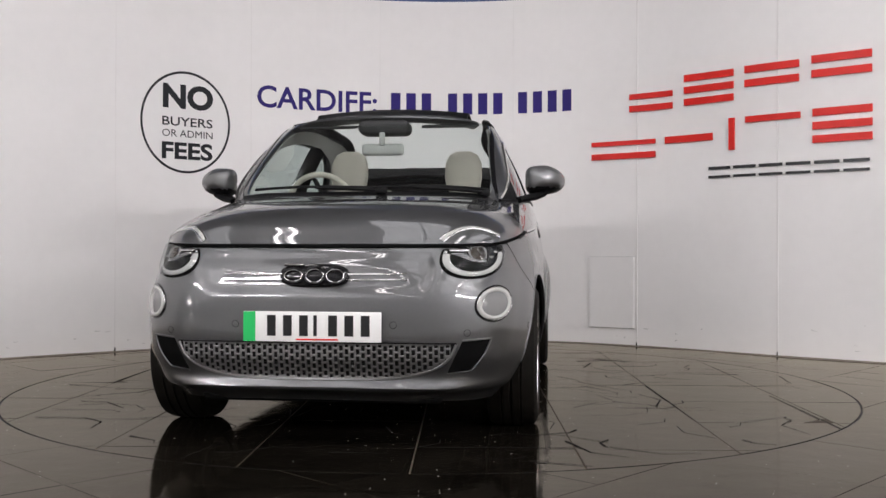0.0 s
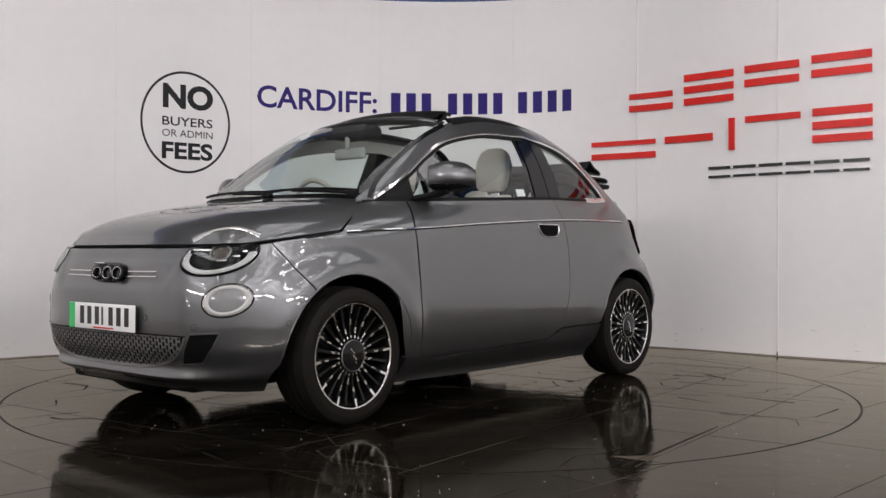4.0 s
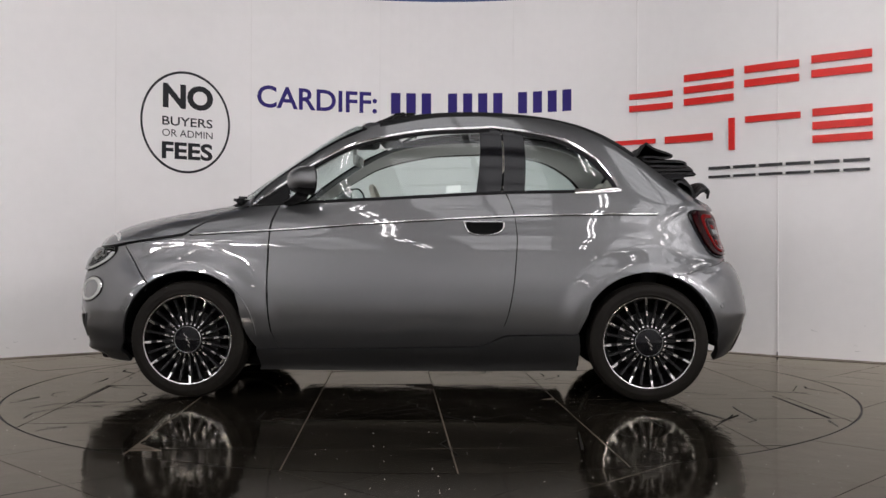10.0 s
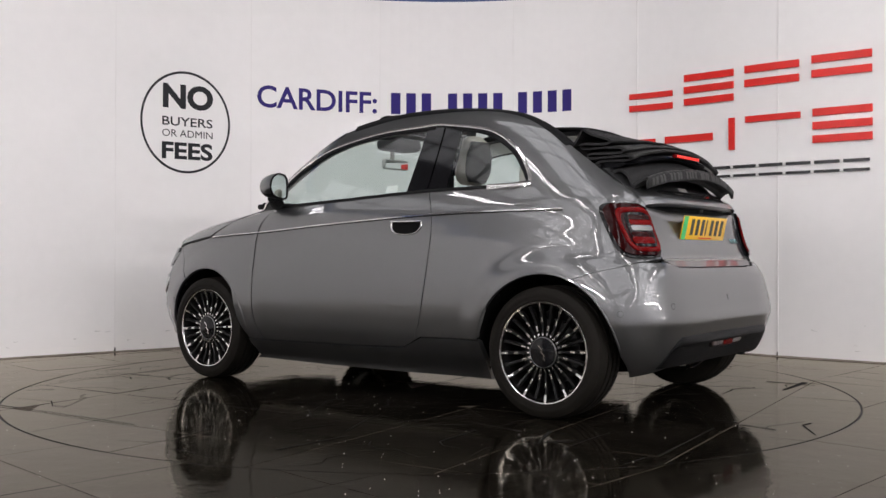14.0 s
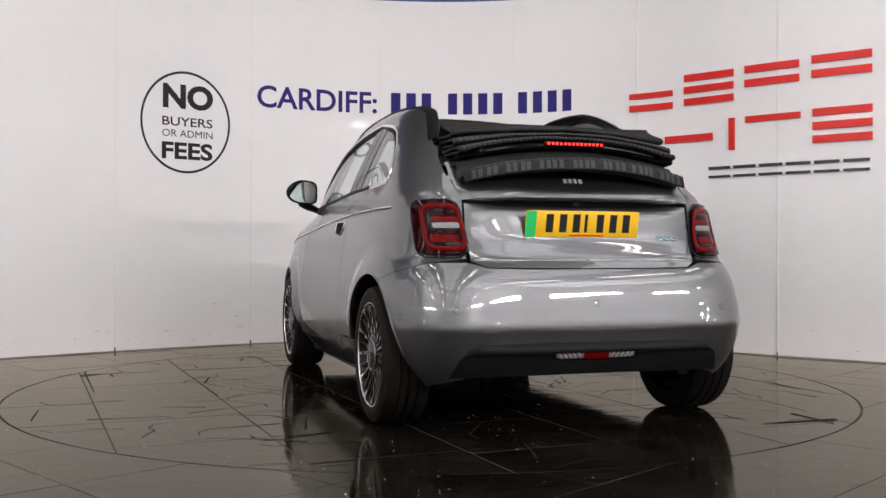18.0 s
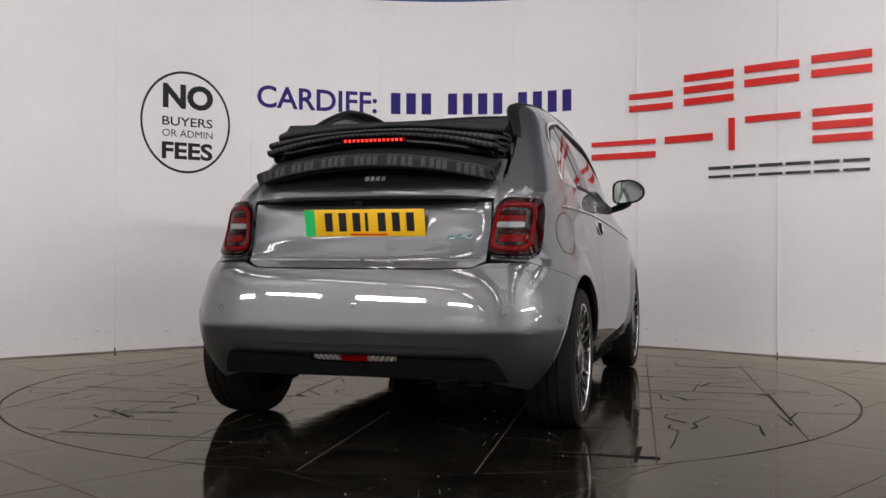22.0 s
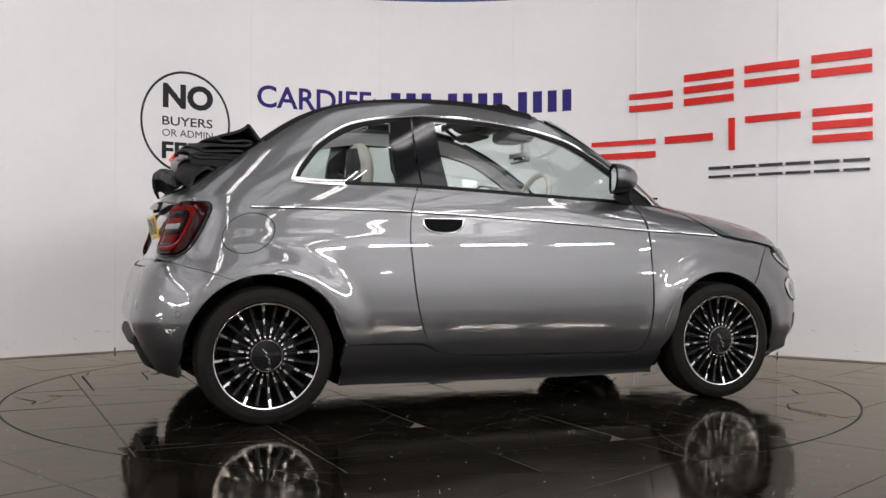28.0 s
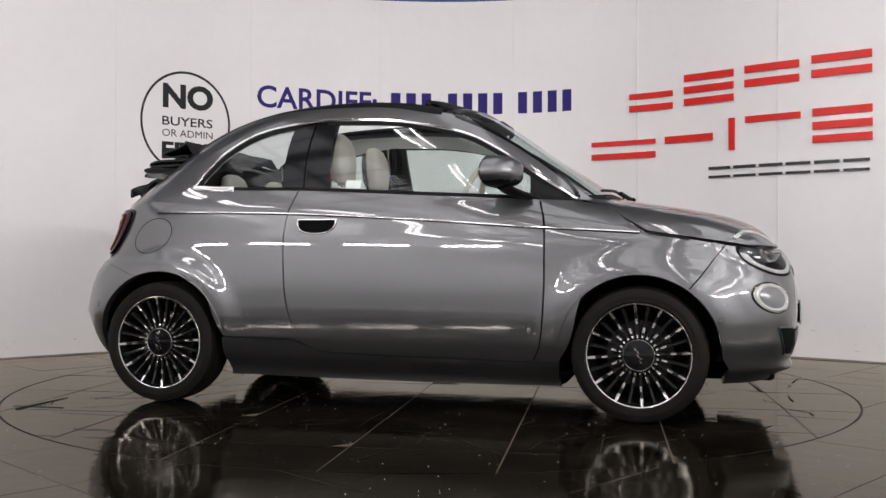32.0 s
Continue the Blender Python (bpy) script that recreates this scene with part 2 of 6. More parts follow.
def solid_box(sx, sy, sz, at=(0, 0, 0), bevel=0.0, seg=2, turn=None):
    bm = bmesh.new()
    bmesh.ops.create_cube(bm, size=1, matrix=Matrix.Diagonal((sx, sy, sz, 1)))
    if bevel:
        bmesh.ops.bevel(bm, geom=bm.edges[:], offset=bevel, segments=seg, profile=0.5, affect="EDGES")
    if turn is not None:
        bmesh.ops.transform(bm, matrix=turn, verts=bm.verts[:])
    bmesh.ops.translate(bm, vec=at, verts=bm.verts[:])
    if bevel and seg > 1:
        for f in bm.faces:
            f.smooth = True
    return bm


def lathe(profile, steps=64, axis="y", close=False):
    """Turn a profile of (radius, along) about an axis."""
    verts, faces, k = [], [], len(profile)
    for i in range(steps):
        a = 2 * math.pi * i / steps
        for r, h in profile:
            verts.append({"y": (r * math.cos(a), h, r * math.sin(a)), "z": (r * math.cos(a), r * math.sin(a), h), "x": (h, r * math.cos(a), r * math.sin(a))}[axis])
    for i in range(steps):
        j = (i + 1) % steps
        for q in range(k if close else k - 1):
            p = (q + 1) % k
            faces.append((i * k + q, i * k + p, j * k + p, j * k + q))
    return verts, faces


def sweep(path, radius, sides=8, flat=1.0, cap=True, closed=False):
    """A tube along a path of points; flat squeezes its second axis."""
    P = [Vector(p) for p in path]
    n = len(P)
    verts, faces = [], []
    up = Vector((0, 0, 1))
    for i, p in enumerate(P):
        if closed:
            d = (P[(i + 1) % n] - P[i - 1]).normalized()
        else:
            d = (P[min(i + 1, n - 1)] - P[max(i - 1, 0)]).normalized()
        s = d.cross(up)
        if s.length < 1e-4:
            s = d.cross(Vector((0, 1, 0)))
        s.normalize()
        u = s.cross(d)
        r = radius[i] if isinstance(radius, (list, tuple)) else radius
        for k in range(sides):
            a = 2 * math.pi * k / sides
            verts.append(p + s * (r * math.cos(a)) + u * (r * flat * math.sin(a)))
    for i in range(n if closed else n - 1):
        j = (i + 1) % n
        for k in range(sides):
            m = (k + 1) % sides
            faces.append((i * sides + k, i * sides + m, j * sides + m, j * sides + k))
    if cap and not closed:
        faces.append(tuple(range(sides))[::-1])
        faces.append(tuple((n - 1) * sides + k for k in range(sides)))
    return verts, faces


def spline(points, n=24):
    """A smooth curve through points, n steps between each two."""
    p = np.array(points, float)
    p = np.vstack([2 * p[0] - p[1], p, 2 * p[-1] - p[-2]])
    out = []
    for i in range(1, len(p) - 2):
        for k in range(n):
            t = k / n
            out.append(0.5 * (2 * p[i] + (p[i + 1] - p[i - 1]) * t + (2 * p[i - 1] - 5 * p[i] + 4 * p[i + 1] - p[i + 2]) * t * t + (3 * p[i] - p[i - 1] - 3 * p[i + 1] + p[i + 2]) * t ** 3))
    out.append(p[-2])
    return np.array(out)


def thing(name, label, category, group="", m=None):
    ob = new(name)
    ob.empty_display_size = 0.2
    if m is not None:
        ob.matrix_basis = m
    return tagged(ob, label, category, group)


# ---- the curved wall ----
WALL_PLAN = [(-6.2, -3.6), (-5.6, -1.9), (-4.75, -0.45), (-3.85, 0.55), (-3.0, 1.32), (-2.38, 1.818), (-1.488, 2.44), (-0.452, 2.83), (0.69, 2.80), (1.65, 2.314), (2.512, 1.56), (3.2, 1.0), (4.0, 0.25), (4.85, -0.7), (5.6, -2.0), (6.2, -3.6)]
WC = spline(WALL_PLAN)
WS = np.r_[0, np.cumsum(np.hypot(*np.diff(WC, axis=0).T))]
WALL_TOP = 2.912


def wall_at(u, z, out=0.0):
    """The point u metres along the wall at height z, out metres in front of it."""
    x, y = np.interp(u, WS, WC[:, 0]), np.interp(u, WS, WC[:, 1])
    a, b = np.interp(u + 0.03, WS, WC[:, 0]) - np.interp(u - 0.03, WS, WC[:, 0]), np.interp(u + 0.03, WS, WC[:, 1]) - np.interp(u - 0.03, WS, WC[:, 1])
    k = math.hypot(a, b)
    return (x + b / k * out, y - a / k * out, z)


def wall_slab(u0, u1, z0, z1, out, thick, steps=10):
    """A bent slab on the wall, its face out metres in front of it."""
    verts, faces = [], []
    for i in range(steps + 1):
        u = u0 + (u1 - u0) * i / steps
        verts += [wall_at(u, z0, out), wall_at(u, z1, out), wall_at(u, z1, out - thick), wall_at(u, z0, out - thick)]
    for i in range(steps):
        a, b = 4 * i, 4 * i + 4
        faces += [(a, b, b + 1, a + 1), (a + 1, b + 1, b + 2, a + 2), (a + 2, b + 2, b + 3, a + 3), (a + 3, b + 3, b, a)]
    faces += [(0, 1, 2, 3), (4 * steps + 3, 4 * steps + 2, 4 * steps + 1, 4 * steps)]
    return verts, faces


SEAMS = [0.0, 1.2, 2.34, 3.48, 4.6, 5.68, 6.777, 7.872, 8.977, 10.127, 11.209, 12.361, 13.49, 14.63, 15.77, 16.9, 18.04, float(WS[-1])]
wall = thing("wall_curved", "curved wall of glossy white panels round the turntable", "wall")
tagged(wall, kind="structure")
for i in range(len(SEAMS) - 1):
    v, f = wall_slab(SEAMS[i] + 0.0015, SEAMS[i + 1] - 0.0015, 0.0, WALL_TOP, 0.0, 0.02, 14)
    part("panel", mesh_of("panel", v, f, WALLM, False), None, wall)
for i, u in enumerate(SEAMS[1:-1]):
    strong = 0.012 if u > 11 else 0.004
    v, f = wall_slab(u - strong * 0.5, u + strong * 0.5, 0.0, WALL_TOP, 0.006 if u > 11 else 0.0025, 0.03, 1)
    part("joint_strip", mesh_of("joint_strip", v, f, SEAM, False), None, wall)
    v, f = wall_slab(u - 0.0045, u + 0.0045, 0.0, 0.028, 0.008, 0.03, 1)
    part("foot_clip", mesh_of("foot_clip", v, f, BLACKTRIM, False), None, wall)
v, f = wall_slab(0, float(WS[-1]), WALL_TOP + 0.004, WALL_TOP + 0.22, -0.05, 0.04, 60)
part("fascia", mesh_of("fascia", v, f, BLUE, False), None, wall, "blue fascia board above the panels")
hatch = thing("access_hatch", "white square access hatch cover low on the wall", "hatch")
v, f = wall_slab(10.803, 11.184, 0.138, 0.714, 0.017, 0.013, 4)
part("cover", mesh_of("cover", v, f, WALLM, False), None, hatch)
# cover's shadow line put into the edge colour: grey all round but the right
for a, b, c, d, mt in ((10.800, 11.188, 0.714, 0.7165, SHEDROOF), (10.799, 11.188, 0.1335, 0.138, SHEDROOF), (10.7995, 10.803, 0.138, 0.714, SHEDROOF), (11.184, 11.189, 0.138, 0.714, WALLM)):
    v, f = wall_slab(a, b, c, d, 0.009, 0.008, 2)
    part("edge", mesh_of("edge", v, f, mt, False), None, hatch, "narrow edge round the cover, shadowed sides coloured grey")
# scuffs and a dusty foot along the wall
sv, sf = [], []
scuff = random.Random(12)
for _ in range(46):
    u, z, w = scuff.uniform(5.6, 13.4), 0.03 + abs(scuff.gauss(0, 0.16)), scuff.uniform(0.006, 0.05)
    k, h = len(sv), scuff.uniform(0.0015, 0.004)
    t = scuff.uniform(-0.25, 0.25)
    sv += [wall_at(u, z, 0.0018), wall_at(u + w, z + t * w, 0.0018), wall_at(u + w, z + t * w + h * 0.4, 0.0018), wall_at(u, z + h, 0.0018)]
    sf.append((k, k + 1, k + 2, k + 3))
tagged(part("scuffs", mesh_of("scuffs", sv, sf, CONCRETE, False), None, wall, "small grey scuffs low on the panels"), kind="stuff")
dv, df = [], []
for i in range(241):
    u = 4.0 + 11.0 * i / 240
    a = 0.10 + 0.07 * noise.noise((u * 1.3, 0, 0)) + 0.03 * noise.noise((u * 7, 3, 0)) + 0.015 * noise.noise((u * 31, 5, 0))
    p, q = wall_at(u, 0.003, 0.0), wall_at(u, 0.0022, max(0.015, a))
    dv += [p, q]
df = [(2 * i, 2 * i + 1, 2 * i + 3, 2 * i + 2) for i in range(240)]
tagged(part("dust", mesh_of("dust", dv, df, DUST, False), None, wall, "dusty edge at the foot of the wall"), kind="stuff")

# ---- lettering and signs on the wall ----


def text_mesh(body, width, height, at, cell=0.0, bold=0.0, depth=0.002):
    """Letters fitted into width x height with their lower left corner at at=(u, z), bent onto the wall."""
    cu = bpy.data.curves.new("letters", "FONT")
    cu.body, cu.size, cu.offset, cu.resolution_u = body, 1.0, bold, 4
    tmp = bpy.data.objects.new("letters", cu)
    scene.collection.objects.link(tmp)
    dg = bpy.context.evaluated_depsgraph_get()
    me = bpy.data.meshes.new_from_object(tmp.evaluated_get(dg))
    bpy.data.objects.remove(tmp)
    bm = bmesh.new()
    bm.from_mesh(me)
    me.materials.clear()
    bmesh.ops.triangulate(bm, faces=bm.faces[:])
    xs, ys = [q.co.x for q in bm.verts], [q.co.y for q in bm.verts]
    x0, x1, y0, y1 = min(xs), max(xs), min(ys), max(ys)
    for q in bm.verts:
        q.co = wall_at(at[0] + (q.co.x - x0) / (x1 - x0) * width, at[1] + (q.co.y - y0) / (y1 - y0) * height, depth)
    bm.to_mesh(me)
    bm.free()
    me.name = "letters"
    return me


notice = thing("notice_decal", "round black and white notice lettered no buyers or admin fees", "sign")
CU, CZ, CR = 7.330, 1.764, 0.383
verts, faces = [], []
for i in range(96):
    a = 2 * math.pi * i / 96
    for r in (CR, CR - 0.018):
        verts.append(wall_at(CU + r * 0.955 * math.cos(a), CZ + r * 1.045 * math.sin(a), 0.002))
for i in range(96):
    j = (i + 1) % 96
    faces.append((2 * i, 2 * i + 1, 2 * j + 1, 2 * j))
part("ring", mesh_of("ring", verts, faces, CHAR, False), None, notice)
for body, u, z, wd, ht, bold in (("NO", 7.142, 1.866, 0.411, 0.195, 0.042), ("BUYERS", 7.138, 1.732, 0.411, 0.07, 0.012), ("OR ADMIN", 7.138, 1.646, 0.412, 0.056, 0.0), ("FEES", 7.135, 1.471, 0.415, 0.135, 0.032)):
    part("lettering", text_mesh(body, wd, ht, (u, z), bold=bold), CHAR, notice)
town = thing("town_lettering", "navy blue vinyl town name and digit bars on white wall", "sign")
part("lettering", text_mesh("CARDIFF:", 1.03, 0.185, (7.922, 1.937), bold=0.018), NAVY, town)
for u0, u1 in ((9.058, 9.433), (9.55, 10.048), (10.155, 10.65)):
    n = round((u1 - u0) / 0.124)
    step = (u1 - u0 + 0.022) / n
    for k in range(n):
        v, f = wall_slab(u0 + k * step + 0.014, u0 + k * step + step - 0.036, 1.938, 2.12, 0.002, 0.001, 3)
        part("digit_bar", mesh_of("digit_bar", v, f, NAVY, False), None, town)


def letter_bars(thing_, u0, u1, z0, z1, rows, mat_, depth=0.018):
    """A stack of plain level bars that stands in for one raised letter."""
    h = z1 - z0
    for a, b in rows:
        v, f = wall_slab(u0, u1, z0 + a * h, z0 + b * h, depth, depth - 0.003, 4)
        part("bar", mesh_of("bar", v, f, mat_, False), None, thing_)


dealer = thing("dealer_sign", "raised red and black acrylic bars of a company sign", "sign")
THREE, TWO = ((0, 0.22), (0.39, 0.61), (0.78, 1.0)), ((0.36, 0.58), (0.78, 1.0))
letter_bars(dealer, 11.149, 11.517, 1.885, 2.132, ((0, 0.2), (0.4, 0.58)), RED)
letter_bars(dealer, 11.618, 12.025, 1.895, 2.133, THREE, RED)
letter_bars(dealer, 12.115, 12.519, 1.895, 2.14, TWO, RED)
letter_bars(dealer, 12.607, 13.013, 1.908, 2.154, TWO, RED)
letter_bars(dealer, 10.82, 11.37, 1.51, 1.755, ((0, 0.2), (0.45, 0.6)), RED)
letter_bars(dealer, 11.454, 11.856, 1.515, 1.765, ((0.38, 0.6),), RED)
letter_bars(dealer, 11.989, 12.035, 1.522, 1.764, ((0, 1),), RED)
letter_bars(dealer, 12.12, 12.528, 1.53, 1.764, ((0.8, 1),), RED)
letter_bars(dealer, 12.615, 13.016, 1.53, 1.775, THREE, RED)
for k in range(6):
    a = 11.823 + k * 0.2
    letter_bars(dealer, a, a + 0.175, 1.318, 1.405, ((0, 0.22), (0.74, 1.0)), BLACKSIGN, 0.012)

# ---- floors ----
floor = thing("floor", "dark polished slate floor tiles laid diagonally", "floor")
tagged(floor, kind="structure")
RING = 2.223


def tile_polygon(cx, cy, a, size, gap, radius, inside):
    """A square tile cut by the turntable's rim; None when nothing is left."""
    h, c, s, pts = size / 2 - gap, math.cos(a), math.sin(a), []
    steps = 8
    corners = [(-h, -h), (h, -h), (h, h), (-h, h)]
    ring_ = []
    for i in range(4):
        p, q = corners[i], corners[(i + 1) % 4]
        for k in range(steps):
            x, y = p[0] + (q[0] - p[0]) * k / steps, p[1] + (q[1] - p[1]) * k / steps
            ring_.append((cx + c * x - s * y, cy + s * x + c * y))
    ins = [math.hypot(*p) <= radius if inside else math.hypot(*p) >= radius for p in ring_]
    if not any(ins):
        return None
    for i, p in enumerate(ring_):
        q, j = ring_[(i + 1) % len(ring_)], (i + 1) % len(ring_)
        if ins[i]:
            pts.append(p)
        if ins[i] != ins[j]:
            lo, hi = (p, q)
            for _ in range(24):
                m = ((lo[0] + hi[0]) / 2, (lo[1] + hi[1]) / 2)
                if (math.hypot(*m) <= radius) == (math.hypot(*lo) <= radius):
                    lo = m
                else:
                    hi = m
            pts.append(lo)
    # follow the rim between the two cuts
    out = []
    for i, p in enumerate(pts):
        q = pts[(i + 1) % len(pts)]
        out.append(p)
        if abs(math.hypot(*p) - radius) < 1e-4 and abs(math.hypot(*q) - radius) < 1e-4:
            t0, t1 = math.atan2(p[1], p[0]), math.atan2(q[1], q[0])
            d = (t1 - t0 + math.pi) % (2 * math.pi) - math.pi
            for k in range(1, 8):
                t = t0 + d * k / 8
                out.append((radius * math.cos(t), radius * math.sin(t)))
    return out if len(out) > 2 else None


def tile_mesh(poly, z, thick=0.006, tilt=(0, 0)):
    mx, my = sum(p[0] for p in poly) / len(poly), sum(p[1] for p in poly) / len(poly)
    k = len(poly)
    top = [(p[0] - mx, p[1] - my, z + tilt[0] * (p[0] - mx) + tilt[1] * (p[1] - my)) for p in poly]
    low = [(p[0] - mx, p[1] - my, z - thick) for p in poly]
    faces = [tuple(range(k))] + [(i, k + i, k + (i + 1) % k, (i + 1) % k) for i in range(k)]
    return mesh_of("tile", top + low, faces, SLATE, False), (mx, my, 0)


def wall_inside(x, y):
    i = int(np.argmin(np.hypot(WC[:, 0] - x, WC[:, 1] - y)))
    j, k = max(i - 1, 0), min(i + 1, len(WC) - 1)
    tx, ty = WC[k] - WC[j]
    return (x - WC[i, 0]) * ty - (y - WC[i, 1]) * tx > -0.02


rng = random.Random(5)
r2 = math.sqrt(0.5)
for iu in range(-9, 10):
    for iv in range(-9, 10):
        pu, pv = 2.056 + 0.6 * (iu + 0.5) - 1.2, -1.303 + 0.6 * (iv + 0.5)
        cx, cy = (pu + pv) * r2, (pv - pu) * r2
        if abs(cx) > 4.4 or cy < -4.6 or cy > 3.2 or not wall_inside(cx, cy + 0.0):
            continue
        poly = tile_polygon(cx, cy, radians(45), 0.6, 0.0022, RING + 0.007, False)
        if poly:
            me, at = tile_mesh(poly, 0.0, 0.006, (rng.uniform(-0.0024, 0.0024), rng.uniform(-0.0024, 0.0024)))
            part("tile", me, None, floor).location = at

me = mesh_of("screed", [(-14, -4.1, -0.005), (14, -4.1, -0.005), (14, 9, -0.005), (-14, 9, -0.005)], [(0, 1, 2, 3)], SLATE, False)
part("screed", me, None, floor, "plain dark floor beyond the tiles")
v, f = lathe([(RING + 0.009, -0.0012), (4.0, -0.0012)], 96, "z")
part("grout_bed", mesh_of("grout_bed", v, [q[::-1] for q in f], GROUT, False), None, floor, "brown grout between the tiles")
turntable = thing("turntable", "round motor turntable topped with dark cracked slate tiles", "turntable")
v, f = lathe([(0.0, -0.0012), (RING - 0.004, -0.0012), (RING - 0.004, -0.02), (0.0, -0.02)], 96, "z")
part("disc", mesh_of("disc", v, f, GROUT, False), None, turntable)
v, f = lathe([(RING + 0.006, -0.0035), (RING - 0.002, -0.0015), (RING - 0.002, -0.02)], 128, "z")
part("rim", mesh_of("rim", v, f, BLACKTRIM, False), None, turntable, "thin black rim")
TILT = radians(5.6)
for iu in range(-4, 4):
    for iv in range(-4, 4):
        pu, pv = 0.6 * (iu + 0.5), 0.6 * (iv + 0.5)
        cx, cy = pu * math.cos(TILT) - pv * math.sin(TILT), pu * math.sin(TILT) + pv * math.cos(TILT)
        poly = tile_polygon(cx, cy, TILT, 0.6, 0.003, RING - 0.004, True)
        if poly:
            me, at = tile_mesh(poly, 0.0, 0.005, (rng.uniform(-0.003, 0.003), rng.uniform(-0.003, 0.003)))
            part("tile", me, None, turntable).location = at

# cracks and lost slivers of the turntable's tiles, grit on the floor
cv, cf = [], []


def sliver(points, w0, w1, z):
    k = len(cv)
    n = len(points)
    for i, (x, y) in enumerate(points):
        a, b = points[max(i - 1, 0)], points[min(i + 1, n - 1)]
        d = math.hypot(b[0] - a[0], b[1] - a[1]) or 1
        w = w0 + (w1 - w0) * i / (n - 1)
        nx, ny = -(b[1] - a[1]) / d * w / 2, (b[0] - a[0]) / d * w / 2
        cv.extend([(x + nx, y + ny, z), (x - nx, y - ny, z)])
    for i in range(n - 1):
        cf.append((k + 2 * i, k + 2 * i + 1, k + 2 * i + 3, k + 2 * i + 2))


for _ in range(120):
    a, r = rng.uniform(0, 6.283), RING * math.sqrt(rng.uniform(0.05, 0.93))
    x, y = r * math.cos(a), r * math.sin(a)
    d = TILT + rng.choice((0, math.pi / 2, 0.5, -0.4, 1.1, 2.2)) + rng.uniform(-0.15, 0.15)
    pts = [(x, y)]
    for k in range(rng.randint(3, 7)):
        d += rng.choice((0, 0, 0, 0.7, -0.7)) + rng.uniform(-0.08, 0.08)
        x, y = x + 0.075 * math.cos(d), y + 0.075 * math.sin(d)
        if math.hypot(x, y) > RING - 0.03:
            break
        pts.append((x, y))
    if len(pts) > 2:
        sliver(pts, rng.uniform(0.003, 0.012) * (1 if r > 1.3 else 0.5), rng.uniform(0.001, 0.004), 0.0016)
for p, q, w0, w1 in (((-1.64, -1.0), (-1.64, -1.38), 0.012, 0.035), ((-1.72, -1.30), (-1.45, -1.29), 0.012, 0.02), ((-1.85, 1.02), (-1.79, 0.35), 0.012, 0.006), ((-0.67, 1.80), (-0.69, 1.43), 0.012, 0.005), ((-1.28, 0.83), (-1.39, 1.12), 0.018, 0.006), ((1.78, 0.17), (1.71, 0.78), 0.010, 0.006), ((-0.11, 1.19), (1.0, 1.305), 0.006, 0.003), ((1.16, 1.89), (0.2, 1.80), 0.008, 0.004), ((0.2, -1.8), (-0.9, -1.9), 0.008, 0.004)):
    sliver([(p[0] + (q[0] - p[0]) * k / 6, p[1] + (q[1] - p[1]) * k / 6) for k in range(7)], w0, w1, 0.0018)
tagged(part("cracks", mesh_of("cracks", cv, cf, CRACKM, False), None, turntable, "black cracks and lost slivers in the tiles"), kind="stuff")
cv, cf = [], []
for _ in range(46):
    u, v = rng.uniform(-3.2, 3.4), rng.uniform(-3.1, 2.4)
    if math.hypot(u, v) < RING + 0.05 or not wall_inside(u, v + 0.2):
        continue
    d, pts = rng.choice((0.785, -0.785, 0.2)) + rng.uniform(-0.2, 0.2), [(u, v)]
    for k in range(rng.randint(3, 6)):
        d += rng.uniform(-0.25, 0.25)
        u, v = u + 0.07 * math.cos(d), v + 0.07 * math.sin(d)
        pts.append((u, v))
    if all(math.hypot(*p) > RING + 0.03 for p in pts):
        sliver(pts, rng.uniform(0.002, 0.005), 0.0015, 0.0018)
tagged(part("cracks", mesh_of("cracks", cv, cf, CRACKM, False), None, floor, "black cracks in the tiles"), kind="stuff")


def grit(n, seed, keep, mat_):
    rnd, gv, gf = random.Random(seed), [], []
    while n:
        x, y = rnd.uniform(-3.0, 3.2), rnd.uniform(-3.1, 2.2)
        if not keep(math.hypot(x, y)):
            continue
        n -= 1
        s, h, a, k = rnd.uniform(0.0008, 0.0024), rnd.uniform(0.001, 0.003), rnd.uniform(0, 6.28), len(gv)
        for q in range(4):
            gv.append((x + s * math.cos(a + q * 1.57) * rnd.uniform(0.5, 1.6), y + s * math.sin(a + q * 1.57), 0.0005))
        gv.append((x, y, 0.0005 + h))
        gf.extend([(k, k + 1, k + 4), (k + 1, k + 2, k + 4), (k + 2, k + 3, k + 4), (k + 3, k, k + 4)])
    return mesh_of("grit", gv, gf, mat_, False)


tagged(part("grit", grit(560, 8, lambda r: r > RING + 0.02, GRIT), None, floor, "pale specks of grit"), kind="stuff")
tagged(part("grit", grit(430, 9, lambda r: r < RING - 0.02, GRIT), None, turntable, "pale specks of grit"), kind="stuff")

# ---- the hall behind the camera, plain ----
# added floor out of view, pale to brighten the car's lower sides
tagged(part("floor_hall", solid_box(20.4, 12.25, 0.1, (0, -10.175, -0.045)), BOUNCEFLOOR, None), "unseen pale grey hall floor that bounces light up", "floor", kind="structure")
for name, x0, x1, y0, y1, z0, z1 in (("wall_back", -10, 10, -16.2, -16, 0, 4.8), ("wall_west", -10.2, -10, -16, 6, 0, 4.8), ("wall_east", 10, 10.2, -16, 6, 0, 4.8), ("wall_north", -10, 10, 6, 6.2, 0, 4.8)):
    tagged(part(name, solid_box(x1 - x0, y1 - y0, z1 - z0, ((x0 + x1) / 2, (y0 + y1) / 2, (z0 + z1) / 2)), DARKCLAD if name == "wall_west" else SHEDWALL, None), "plain dark grey clad wall of the hall" if name == "wall_west" else "plain grey clad wall of the hall", "wall", kind="structure")
